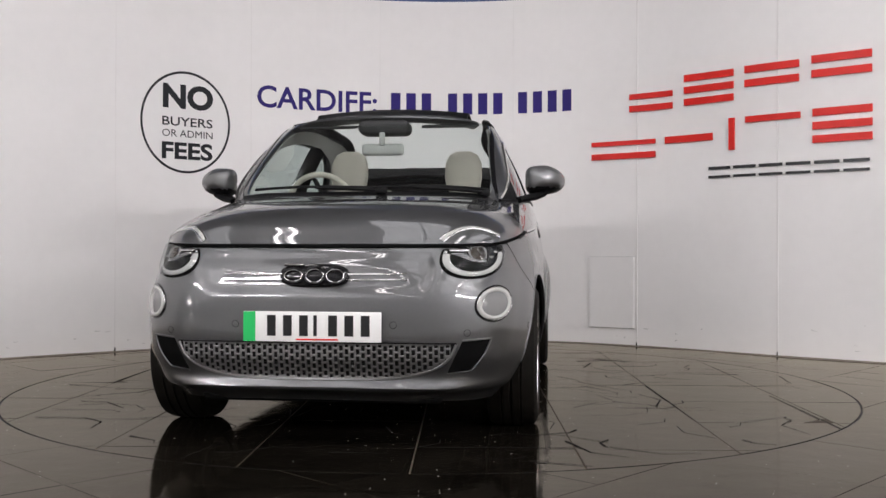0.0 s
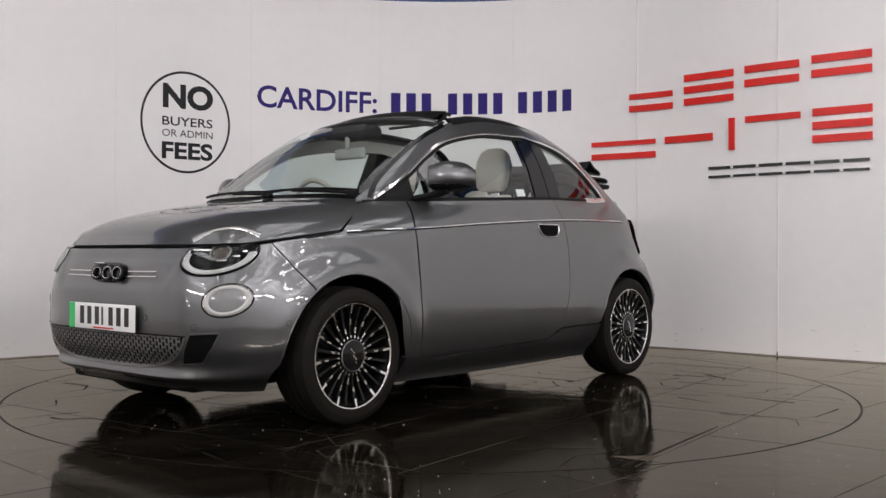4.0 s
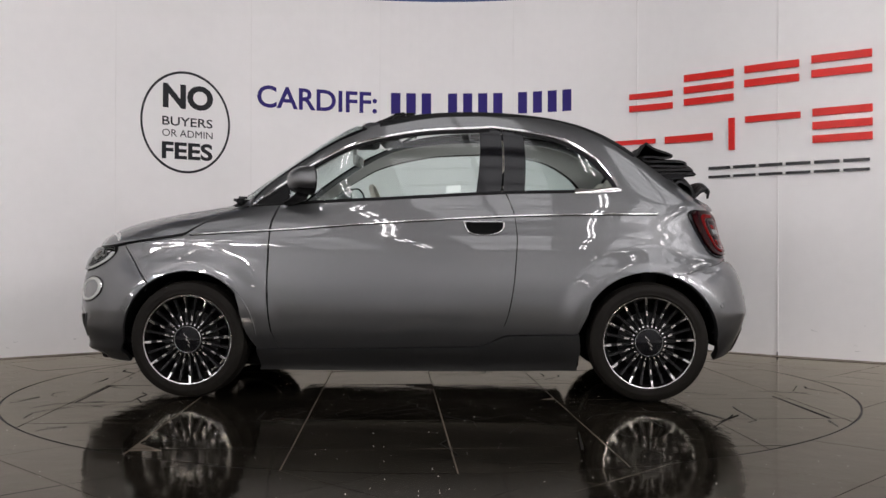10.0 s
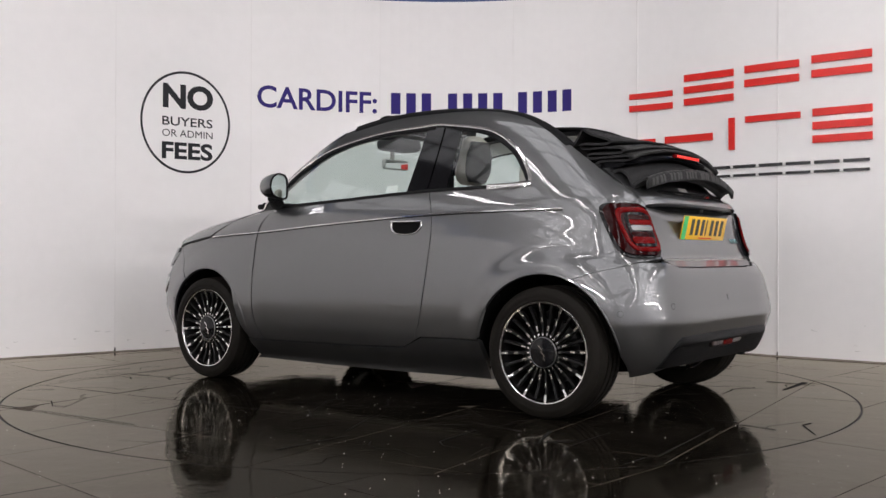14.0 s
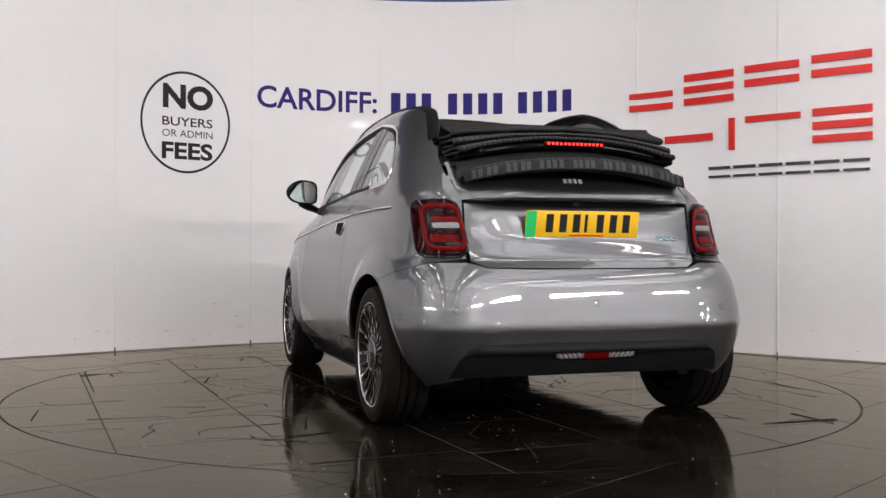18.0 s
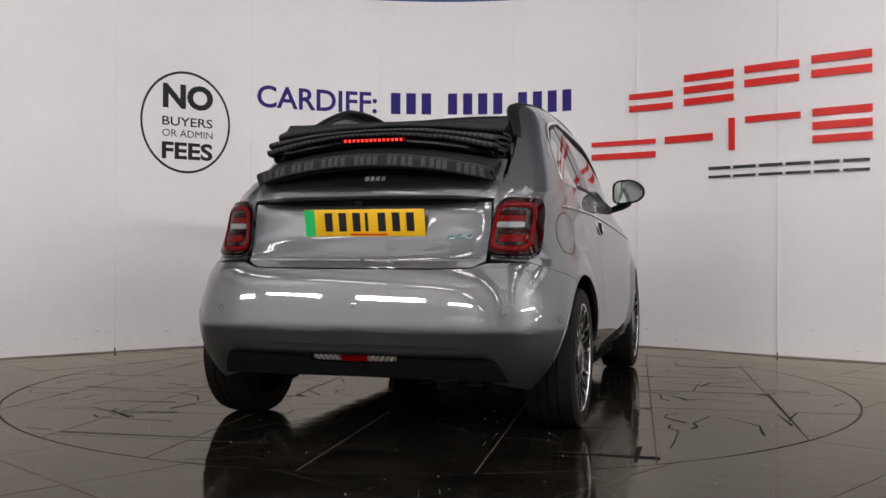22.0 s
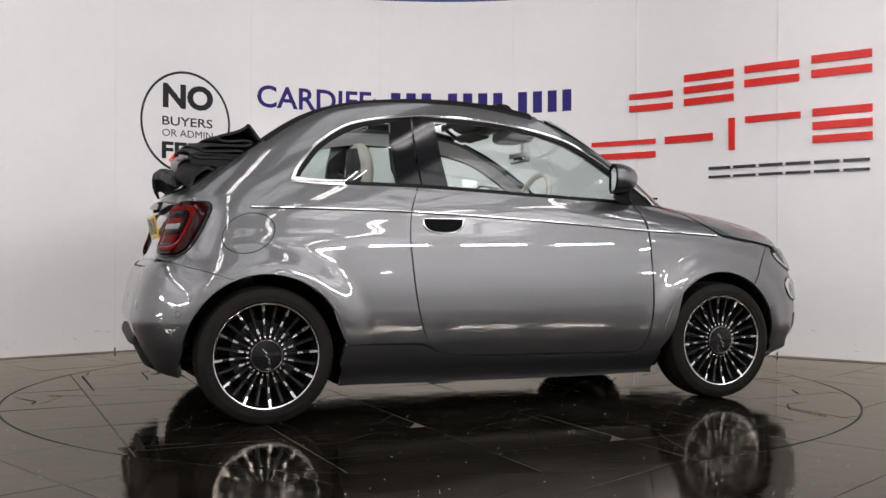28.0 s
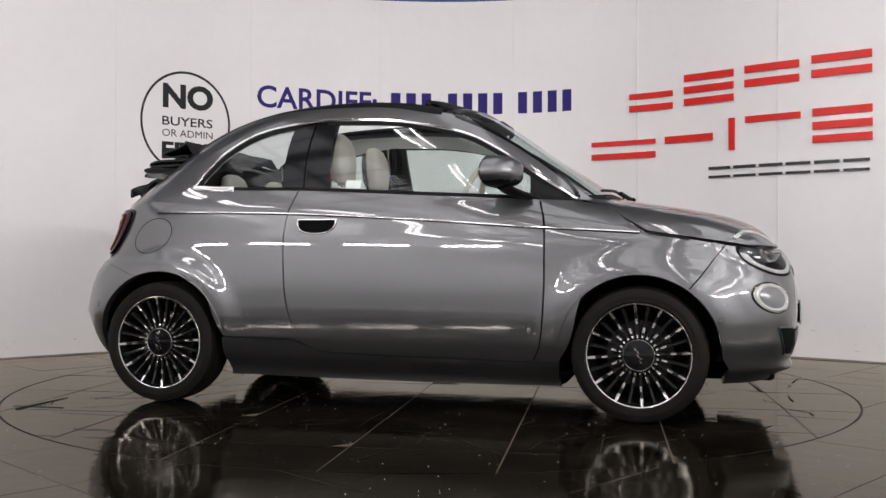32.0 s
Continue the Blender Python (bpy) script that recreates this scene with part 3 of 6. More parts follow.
tagged(part("ceiling", solid_box(20.4, 22.4, 0.1, (0, -5, 4.86)), SHEDROOF, None), "dark lined hall roof", "ceiling", kind="structure")


# ---- the car: its outer surface as plan outlines stacked by height ----
# height, nose, tail, half width, squareness of nose and of tail
FORM = np.array([
    (0.15, 1.725, 1.56, 0.708, 4.9, 7.4), (0.20, 1.772, 1.608, 0.738, 5.3, 7.8), (0.232, 1.828, 1.630, 0.761, 5.5, 8.0), (0.268, 1.816, 1.650, 0.780, 5.7, 8.1),
    (0.35, 1.838, 1.680, 0.811, 5.7, 8.2), (0.420, 1.845, 1.701, 0.824, 5.6, 8.2), (0.435, 1.846, 1.706, 0.826, 5.6, 8.2),
    (0.50, 1.848, 1.696, 0.829, 5.5, 8.2), (0.55, 1.847, 1.687, 0.828, 5.4, 8.0), (0.62, 1.841, 1.671, 0.823, 5.1, 7.6),
    (0.68, 1.829, 1.643, 0.816, 4.8, 7.1), (0.72, 1.808, 1.603, 0.811, 4.7, 6.8), (0.76, 1.776, 1.585, 0.806, 4.8, 6.6),
    (0.80, 1.736, 1.57, 0.800, 5.0, 6.5), (0.85, 1.684, 1.558, 0.790, 4.4, 6.4), (0.90, 1.585, 1.548, 0.780, 3.6, 6.4),
    (0.94, 1.430, 1.541, 0.771, 3.1, 6.3), (0.965, 1.275, 1.533, 0.764, 3.0, 6.2), (0.985, 1.140, 1.523, 0.757, 3.1, 6.2),
    (1.00, 1.068, 1.51, 0.752, 3.5, 6.1), (1.03, 1.008, 1.475, 0.741, 4.0, 6.0), (1.12, 0.868, 1.375, 0.706, 4.6, 5.6),
    (1.23, 0.703, 1.255, 0.659, 4.9, 5.2), (1.32, 0.572, 1.135, 0.614, 4.9, 5.0), (1.40, 0.446, 0.99, 0.568, 4.7, 4.6),
    (1.46, 0.315, 0.80, 0.520, 4.3, 4.4), (1.50, 0.185, 0.56, 0.470, 4.0, 4.2)])


def pchip(xs, ys):
    """Slopes of a curve through points that does not overshoot."""
    h, d = np.diff(xs), np.diff(ys) / np.diff(xs)
    m = np.zeros(len(xs))
    m[0], m[-1] = d[0], d[-1]
    for i in range(1, len(xs) - 1):
        if d[i - 1] * d[i] > 0:
            w1, w2 = 2 * h[i] + h[i - 1], h[i] + 2 * h[i - 1]
            m[i] = (w1 + w2) / (w1 / d[i - 1] + w2 / d[i])
    return m


SLOPES = [pchip(FORM[:, 0], FORM[:, k]) for k in range(1, 6)]


def form(z):
    xs = FORM[:, 0]
    z = np.clip(z, xs[0], xs[-1])
    i = np.clip(np.searchsorted(xs, z) - 1, 0, len(xs) - 2)
    h = xs[i + 1] - xs[i]
    t = (z - xs[i]) / h
    out = []
    for k in range(5):
        y, m = FORM[:, k + 1], SLOPES[k]
        out.append((2 * t ** 3 - 3 * t ** 2 + 1) * y[i] + (t ** 3 - 2 * t ** 2 + t) * h * m[i] + (3 * t ** 2 - 2 * t ** 3) * y[i + 1] + (t ** 3 - t ** 2) * h * m[i + 1])
    return out


AXLE_F, AXLE_R, HUB_Z, ARCH = 1.158, -1.160, 0.2975, 0.348


def flare(x, z):
    d = np.minimum(np.hypot(x - AXLE_F, z - HUB_Z), np.hypot(x - AXLE_R, z - HUB_Z))
    t = np.clip((0.490 - d) / 0.115, 0, 1)
    return np.where(x < 0, 0.019, 0.014) * t * t * (3 - 2 * t)


def skin(a, z, out=0.0):
    """Points of the body at bearing a (0 ahead, left positive) and height z, out metres off the surface."""
    a, z = np.asarray(a, float), np.asarray(z, float)

    def base(a, z):
        f, r, w, nf, nr = form(z)
        c, s = np.cos(a), np.sin(a)
        L, n = np.where(c > 0, f, r), np.where(c > 0, nf, nr)
        rad = ((np.abs(c) / L) ** n + (np.abs(s) / w) ** n) ** (-1 / n)
        x, y = rad * c, rad * s
        side = np.clip((np.abs(y) / w - 0.62) / 0.36, 0, 1)
        side = side * side * (3 - 2 * side)
        y = y + np.sign(s) * flare(x, z) * side
        return np.stack([x, y, z + 0 * x], -1)

    p = base(a, z)
    if np.any(out):
        e = 1e-3
        n = np.cross(base(a + e, z) - base(a - e, z), base(a, z + e) - base(a, z - e))
        n /= np.linalg.norm(n, axis=-1, keepdims=True) + 1e-12
        p = p + n * np.asarray(out)[..., None] if np.ndim(out) else p + n * out
    return p


def X(x, z):
    """Bearing of the side point at x, z."""
    f, r, w, nf, nr = (float(q) for q in form(z))
    L, n = (f, nf) if x > 0 else (r, nr)
    k = min(abs(x) / L, 0.9999)
    return (math.atan2(w * (1 - k ** n) ** (1 / n), x), z)


def Y(y, z, rear=False):
    """Bearing of the point at y, z on the nose, or on the tail."""
    f, r, w, nf, nr = (float(q) for q in form(z))
    L, n = (r, nr) if rear else (f, nf)
    k = min(abs(y) / w, 0.9999)
    x = L * (1 - k ** n) ** (1 / n)
    return (math.atan2(y, -x if rear else x) if not (rear and y == 0) else math.pi, z)


def T(y, z):
    return Y(y, z, True)


def even(points, n, smooth=False):
    """n points evenly along a line of (bearing, height)."""
    p = spline(points, 8) if smooth and len(points) > 2 else np.array(points, float)
    xyz = skin(p[:, 0], p[:, 1])
    s = np.r_[0, np.cumsum(np.linalg.norm(np.diff(xyz, axis=0), axis=1))]
    t = np.linspace(0, s[-1], n)
    return np.stack([np.interp(t, s, p[:, 0]), np.interp(t, s, p[:, 1])], -1)


def coons(low, high, left, right, nu, nv, gap=(0, 0, 0, 0), smooth=(False, False, False, False)):
    """Bearings and heights of a panel between four edge lines; gap draws its left, right, low and high edges in, in metres."""
    b, t, l, r = even(low, 121, smooth[0]), even(high, 121, smooth[1]), even(left, 121, smooth[2]), even(right, 121, smooth[3])

    def length(c):
        return np.linalg.norm(np.diff(skin(c[:, 0], c[:, 1]), axis=0), axis=1).sum()

    wu, wv = max(length(b), length(t)), max(length(l), length(r), 0.02)
    us = np.linspace(gap[0] / wu, 1 - gap[1] / wu, nu)
    vs = np.linspace(gap[2] / wv, 1 - gap[3] / wv, nv)

    def at(c, q):
        g = np.linspace(0, 1, 121)
        return np.stack([np.interp(q, g, c[:, 0]), np.interp(q, g, c[:, 1])], -1)

    B, H, L, R = at(b, us), at(t, us), at(l, vs), at(r, vs)
    U, V = us[:, None, None], vs[None, :, None]
    P = (1 - V) * B[:, None] + V * H[:, None]
    P = P + (1 - U) ** 3 * (L[None] - (1 - V) * b[0] - V * t[0]) + U ** 3 * (R[None] - (1 - V) * b[-1] - V * t[-1])
    return P


def panel_mesh(name, P, material_, out=0.0, depth=0.014, mirror=False, dome=None):
    """A sheet on the body over the grid P with edges turned inwards by depth."""
    nu, nv = P.shape[:2]
    off = np.full((nu, nv), out) if dome is None else out + dome
    G = skin(P[..., 0], P[..., 1], off).reshape(-1, 3)
    idx = lambda i, j: i * nv + j
    faces = [(idx(i, j), idx(i + 1, j), idx(i + 1, j + 1), idx(i, j + 1)) for i in range(nu - 1) for j in range(nv - 1)]
    rim = [(i, 0) for i in range(nu)] + [(nu - 1, j) for j in range(1, nv)] + [(i, nv - 1) for i in range(nu - 2, -1, -1)] + [(0, j) for j in range(nv - 2, 0, -1)]
    ra, rz = np.array([P[i, j, 0] for i, j in rim]), np.array([P[i, j, 1] for i, j in rim])
    top = np.array([G[idx(i, j)] for i, j in rim])
    low = skin(ra, rz, np.array([off[i, j] for i, j in rim]) - depth)
    n0 = len(G)
    verts = np.vstack([G, top, low])
    k = len(rim)
    faces += [(n0 + (i + 1) % k, n0 + i, n0 + k + i, n0 + k + (i + 1) % k) for i in range(k)]
    # face outwards
    a, b, c = (Vector(verts[q]) for q in faces[(nu // 2) * (nv - 1) + nv // 2][:3])
    if (b - a).cross(c - a).dot(Vector((a.x, a.y, 0.3 * (a.z - 0.6)))) < 0:
        faces = [q[::-1] for q in faces]
    if mirror:
        verts = verts * np.array([1, -1, 1])
        faces = [q[::-1] for q in faces]
    return mesh_of(name, verts, faces, material_)


def strip(line, width, out, lift, n=60, smooth=True):
    """A thin raised band along a line on the body: grid of bearings, heights and a rounded lift."""
    c = even(line, n, smooth)
    xyz = skin(c[:, 0], c[:, 1])
    t = np.gradient(xyz, axis=0)
    nrm = skin(c[:, 0], c[:, 1], 0.01) - xyz
    s = np.cross(t, nrm)
    s /= np.linalg.norm(s, axis=1, keepdims=True)
    nrm /= np.linalg.norm(nrm, axis=1, keepdims=True)
    ring_ = ((-0.5, 0.0), (-0.5, 0.6), (-0.3, 1.0), (0.3, 1.0), (0.5, 0.6), (0.5, 0.0))
    verts = np.stack([xyz + s * (width * q) + nrm * (out + lift * h) for q, h in ring_], 1).reshape(-1, 3)
    faces = [(i * 6 + k, i * 6 + k + 1, (i + 1) * 6 + k + 1, (i + 1) * 6 + k) for i in range(n - 1) for k in range(5)]
    faces += [tuple(range(6)), tuple((n - 1) * 6 + k for k in range(5, -1, -1))]
    return verts, faces


def both(name, build, parent, label=""):
    """Make a part for the left side and its mirror image for the right."""
    return [part(name, build(side), None, parent, label) for side in (False, True)]


def band(name, line, width, out, lift, material_, parent, n=60, smooth=True, label=""):
    v, f = strip(line, width, out, lift, n, smooth)
    obs = []
    for side in (1, -1):
        obs.append(part(name, mesh_of(name, v * np.array([1, side, 1]), f if side == 1 else [q[::-1] for q in f], material_), None, parent, label))
    return obs


def blob(centre, ru, rv, material_, name, out=0.0, bulge=0.0, rings=8, steps=40, inner=0.0, start=0.0, end=360.0, power=2.0, mirror=False, slant=0.0, depth=0.004, zmax=9.0, zmin=0.0, rise=0.0):
    """A round or rounded-square dome on the body about (bearing, height), ru wide and rv high."""
    a0, z0 = centre
    p0 = skin(a0, z0)
    du = skin(a0 + 1e-3, z0) - p0
    per = 1e-3 / np.linalg.norm(du)
    A, Z, O = [], [], []
    full = abs(end - start - 360) < 1e-6
    m = steps if full else steps + 1
    for i in range(rings + 1):
        r = inner + (1 - inner) * i / rings
        for k in range(m):
            t = radians(start + (end - start) * k / steps)
            c, s = math.cos(t), math.sin(t)
            q = (abs(c) ** power + abs(s) ** power) ** (-1 / power) * r
            A.append(a0 + (c * q * ru + slant * s * q * rv) * per)
            Z.append(min(zmax + rise * c * q * ru, max(zmin, z0 + s * q * rv)))
            mid = (r - inner) / (1 - inner) if inner else r
            O.append(out + (bulge * (1 - r * r) if not inner else bulge * math.sin(math.pi * mid) ** 0.6))
    A, Z, O = A + A[-m:], Z + Z[-m:], O + [out - depth] * m
    G = skin(np.array(A), np.array(Z), np.array(O))
    faces = []
    for i in range(rings + 1):
        for k in range(m if full else m - 1):
            j = (k + 1) % m
            faces.append((i * m + k, (i + 1) * m + k, (i + 1) * m + j, i * m + j))
    a, b, c = (Vector(G[q]) for q in faces[0][:3])
    n = skin(a0, z0, 0.01) - p0
    d, e, f_ = (Vector(G[q]) for q in faces[(rings // 2) * (m if full else m - 1)][:3])
    if (e - d).cross(f_ - d).dot(Vector(n)) < 0:
        faces = [q[::-1] for q in faces]
    if mirror:
        G = G * np.array([1, -1, 1])
        faces = [q[::-1] for q in faces]
    return mesh_of(name, G, faces, material_)


def arch_line(cx, a0, a1, n=24, r=ARCH):
    return [X(cx + r * math.cos(radians(a0 + (a1 - a0) * k / n)), HUB_Z + r * math.sin(radians(a0 + (a1 - a0) * k / n))) for k in range(n + 1)]


car = thing("convertible_car", "grey metallic small electric convertible with folded black canvas roof", "car")
G2 = 0.0030  # half a shut gap

# edge lines in the side view
DOOR_F = [X(0.690, 0.252), X(0.721, 0.314), X(0.742, 0.45), X(0.748, 0.593), X(0.744, 0.816), X(0.727, 0.93), X(0.710, 0.990)]
DOOR_R = [X(-0.323, 0.272), X(-0.401, 0.306), X(-0.453, 0.391), X(-0.482, 0.50), X(-0.499, 0.62), X(-0.511, 0.821), X(-0.496, 0.935), X(-0.455, 1.042)]
BELT_D = [X(0.710, 0.990), X(0.459, 1.0), X(0.0, 1.022), X(-0.455, 1.042)]
BONNET_SIDE = [X(1.52, 0.778), X(1.336, 0.806), X(1.185, 0.829), X(1.089, 0.893), X(0.985, 0.962)]
BONNET_NOSE = [Y(0.0, 0.757), Y(0.2, 0.757), Y(0.4, 0.757), Y(0.55, 0.759), X(1.61, 0.764), X(1.52, 0.778)]

fender = coons(arch_line(AXLE_F, 54, 178, 40) + [X(0.811, 0.262), X(0.690, 0.256)], BONNET_SIDE + [X(0.86, 0.982), X(0.710, 0.990)], [arch_line(AXLE_F, 54, 54, 1)[0], X(1.44, 0.672), X(1.52, 0.778)], DOOR_F, 90, 40, (G2, G2, 0, G2))
both("front_wing", lambda s: panel_mesh("front_wing", fender, PAINT, 0, 0.016, s), car)
door = coons([X(0.690, 0.252), X(0.35, 0.256), X(0.0, 0.262), X(-0.323, 0.272)], BELT_D, DOOR_F, DOOR_R, 70, 50, (G2, G2, G2, 0), (False, False, True, True))
DOORS = both("door", lambda s: panel_mesh("door", door, PAINT, 0, 0.016, s), car)
quarter = coons([X(-0.401, 0.306), X(-0.453, 0.330), X(-0.80, 0.337)] + [X(AXLE_R + ARCH * math.cos(radians(q)), HUB_Z + ARCH * math.sin(radians(q))) for q in range(8, 114, 4)],
                [X(-0.455, 1.042), X(-0.783, 1.050), X(-1.03, 1.062), T(0.55, 1.075)],
                DOOR_R[1:], [X(AXLE_R + ARCH * math.cos(radians(112)), HUB_Z + ARCH * math.sin(radians(112))), X(-1.41, 0.66), T(0.68, 0.70), T(0.53, 0.715), T(0.525, 0.82), T(0.525, 0.955), T(0.535, 1.0), T(0.55, 1.075)], 80, 56, (G2, 0, 0, 0))
both("rear_quarter", lambda s: panel_mesh("rear_quarter", quarter, PAINT, 0, 0.016, s), car)
sill = coons([X(0.81, 0.137), X(0.3, 0.133), X(-0.3, 0.135), X(-0.815, 0.141)], [X(0.81, 0.257), X(0.690, 0.250), X(0.0, 0.258), X(-0.323, 0.268), X(-0.401, 0.302), X(-0.453, 0.326), X(-0.815, 0.333)], [X(0.81, 0.137), X(0.81, 0.257)], [X(-0.815, 0.141), X(-0.815, 0.333)], 60, 10, (0, 0, 0, G2))
tuck = -0.018 * (1 - np.linspace(0, 1, 10)[None, :]) ** 1.3 * np.ones((60, 1))
both("sill", lambda s: panel_mesh("sill", sill, PAINT, 0.004, 0.03, s, dome=tuck), car)

F_ARCH = [X(AXLE_F + ARCH * math.cos(radians(q)), HUB_Z + ARCH * math.sin(radians(q))) for q in range(54, -4, -4)]
left_edge = [X(1.506, 0.168)] + F_ARCH[::-1] + [X(1.44, 0.672), X(1.52, 0.778)]
flip = lambda line: [(-a, z) for a, z in line]
bumper = coons(flip([X(1.506, 0.168), X(1.6, 0.168), Y(0.5, 0.175), Y(0.0, 0.178)])[0:3] + [Y(0.0, 0.178)] + [Y(0.5, 0.175), X(1.6, 0.168), X(1.506, 0.168)],
               flip(BONNET_NOSE[::-1]) + BONNET_NOSE[1:], flip(left_edge), left_edge, 150, 60, (G2, G2, 0, G2))
ease = lambda q: np.clip(q, 0, 1) ** 2 * (3 - 2 * np.clip(q, 0, 1))
nose_xyz = skin(bumper[..., 0], bumper[..., 1])
channel = -0.011 * ease((0.47 - np.abs(nose_xyz[..., 1]) - 0.5 * np.clip(0.66 - nose_xyz[..., 2], 0, 1)) / 0.06) * ease((nose_xyz[..., 2] - 0.572) / 0.05) * ease((0.752 - nose_xyz[..., 2]) / 0.035)
part("front_bumper", panel_mesh("front_bumper", bumper, PAINT, 0, 0.02, dome=channel), None, car)
shut = BONNET_SIDE[::-1] + BONNET_NOSE[::-1][1:]
cowl = [X(0.93, 0.974), Y(0.60, 0.984), Y(0.45, 0.988), Y(0.25, 0.990), Y(0.0, 0.991)]
bonnet = coons(flip(shut) + shut[::-1][1:], flip(cowl) + cowl[::-1][1:], flip([shut[0], cowl[0]]), [shut[0], cowl[0]], 120, 46, (0, 0, G2, 0))
part("bonnet", panel_mesh("bonnet", bonnet, PAINT, 0.003, 0.016), None, car)

R_ARCH = [X(AXLE_R + ARCH * math.cos(radians(q)), HUB_Z + ARCH * math.sin(radians(q))) for q in range(112, 181, 4)]
rear_edge = [X(-1.508, 0.2)] + R_ARCH[::-1]
rear_top = [R_ARCH[0], X(-1.41, 0.66), T(0.68, 0.70), T(0.52, 0.70), T(0.46, 0.678), T(0.3, 0.674), T(0.0, 0.674)]
mirror_rear = lambda line: [(2 * math.pi - a, z) for a, z in line]
rb_low = [X(-1.508, 0.2), X(-1.57, 0.215), T(0.5, 0.25), T(0.25, 0.25), T(0.0, 0.25)]
rbump = coons(rb_low + mirror_rear(rb_low[:-1])[::-1], rear_top + mirror_rear(rear_top[:-1])[::-1], rear_edge, mirror_rear(rear_edge), 110, 40, (0, 0, 0, G2))
part("rear_bumper", panel_mesh("rear_bumper", rbump, PAINT, 0, 0.03), None, car)
gate_low = [T(0.515, 0.71), T(0.46, 0.682), T(0.3, 0.678), T(0.0, 0.678)]
gate_high = [T(0.52, 0.945), T(0.3, 0.948), T(0.0, 0.95)]
gate = coons(gate_low + mirror_rear(gate_low[:-1])[::-1], gate_high + mirror_rear(gate_high[:-1])[::-1], [gate_low[0], T(0.522, 0.82), gate_high[0]], mirror_rear([gate_low[0], T(0.522, 0.82), gate_high[0]]), 70, 24, (G2, G2, G2, 0))
hollow = -0.026 * np.clip((gate[..., 1] - 0.885) / 0.065, 0, 1) ** 2 * (1 - np.linspace(-1, 1, 70)[:, None] ** 6)
tailgate = part("tailgate", panel_mesh("tailgate", gate, PAINT, -0.006, 0.012, dome=hollow), None, car)
deck_low = [T(0.527, 0.955), T(0.3, 0.957), T(0.0, 0.958)]
deck_high = [T(0.535, 1.13), T(0.3, 1.15), T(0.0, 1.155)]
deck = coons(deck_low + mirror_rear(deck_low[:-1])[::-1], deck_high + mirror_rear(deck_high[:-1])[::-1], [deck_low[0], deck_high[0]], mirror_rear([deck_low[0], deck_high[0]]), 70, 24, (G2, G2, 0, 0))
lip = 0.040 * np.exp(-((deck[..., 1] - 0.957) / 0.05) ** 2) * (1 - np.linspace(-1, 1, 70)[:, None] ** 6)
part("boot_deck", panel_mesh("boot_deck", deck, PAINT, 0, 0.05, dome=lip), None, car)

# greenhouse lines
DLO = [X(0.87, 0.985), X(0.705, 1.09), X(0.51, 1.22), X(0.31, 1.315), X(0.01, 1.376), X(-0.31, 1.394), X(-0.42, 1.394), X(-0.70, 1.347), X(-0.88, 1.253), X(-0.985, 1.142), X(-1.03, 1.062)]
RAIL = [X(0.945, 0.985), X(0.795, 1.09), X(0.615, 1.22), X(0.44, 1.325), X(0.23, 1.415), X(-0.05, 1.455), X(-0.35, 1.464), X(-0.62, 1.456), X(-0.80, 1.424), X(-0.945, 1.366), T(0.535, 1.24), T(0.55, 1.075)]
rail = coons(DLO, RAIL, [DLO[0], RAIL[0]], [DLO[-1], RAIL[-1]], 90, 10, (0, 0, 0, 0), (True, True, False, False))
both("roof_rail", lambda s: panel_mesh("roof_rail", rail, PAINT, 0, 0.03, s), car)
both("inner_rail", lambda s: panel_mesh("inner_rail", rail[:88], PALETRIM, -0.036, 0.004, s), car, "pale lining inside the roof rail")
band("window_trim", DLO, 0.016, 0.0, 0.007, TRIMCHROME, car, 90, True, "chrome window surround")
BELT_ALL = [X(0.87, 0.983), X(0.459, 1.002), X(0.0, 1.024), X(-0.455, 1.046), X(-0.80, 1.052), X(-1.03, 1.064)]
band("belt_seal", BELT_ALL, 0.016, 0.0, 0.005, BLACKTRIM, car, 60, True, "black window seal")
band("side_trim", [X(1.16, 0.831), X(0.95, 0.843), X(0.75, 0.853), X(0.3, 0.884), X(-0.1, 0.908), X(-0.51, 0.927), X(-0.9, 0.935), X(-1.215, 0.937)], 0.0075, 0.0, 0.004, TRIMCHROME, car, 70, True, "thin chrome side strip")
# slightly raised black band just below the chrome strip
band("side_line", [X(1.16, 0.825), X(0.95, 0.837), X(0.75, 0.847), X(0.3, 0.878), X(-0.1, 0.902), X(-0.51, 0.921), X(-0.9, 0.929), X(-1.215, 0.931)], 0.005, 0.0, 0.0012, BLACKTRIM, car, 70, True, "thin black line under the chrome strip")
band("quarter_badge", [X(-0.80, 1.050), X(-0.92, 1.052), X(-1.035, 1.062)], 0.028, 0.001, 0.008, CHROME, car, 16, True, "chrome plate under the quarter window")

screen_l = [Y(0.62, 0.988), X(0.80, 1.09), X(0.62, 1.22), X(0.445, 1.325), X(0.28, 1.40)]
scr_low = [screen_l[0], Y(0.45, 0.998), Y(0.0, 1.002)]
scr_high = [screen_l[-1], Y(0.38, 1.437), Y(0.2, 1.455), Y(0.0, 1.46)]
screen = coons(flip(scr_low) + scr_low[::-1][1:], flip(scr_high) + scr_high[::-1][1:], flip(screen_l), screen_l, 50, 30, (0, 0, 0, 0))
glass = part("windscreen", panel_mesh("windscreen", screen, GLASS, -0.002, 0.005), None, car, "clear curved windscreen")
glass.visible_shadow = False
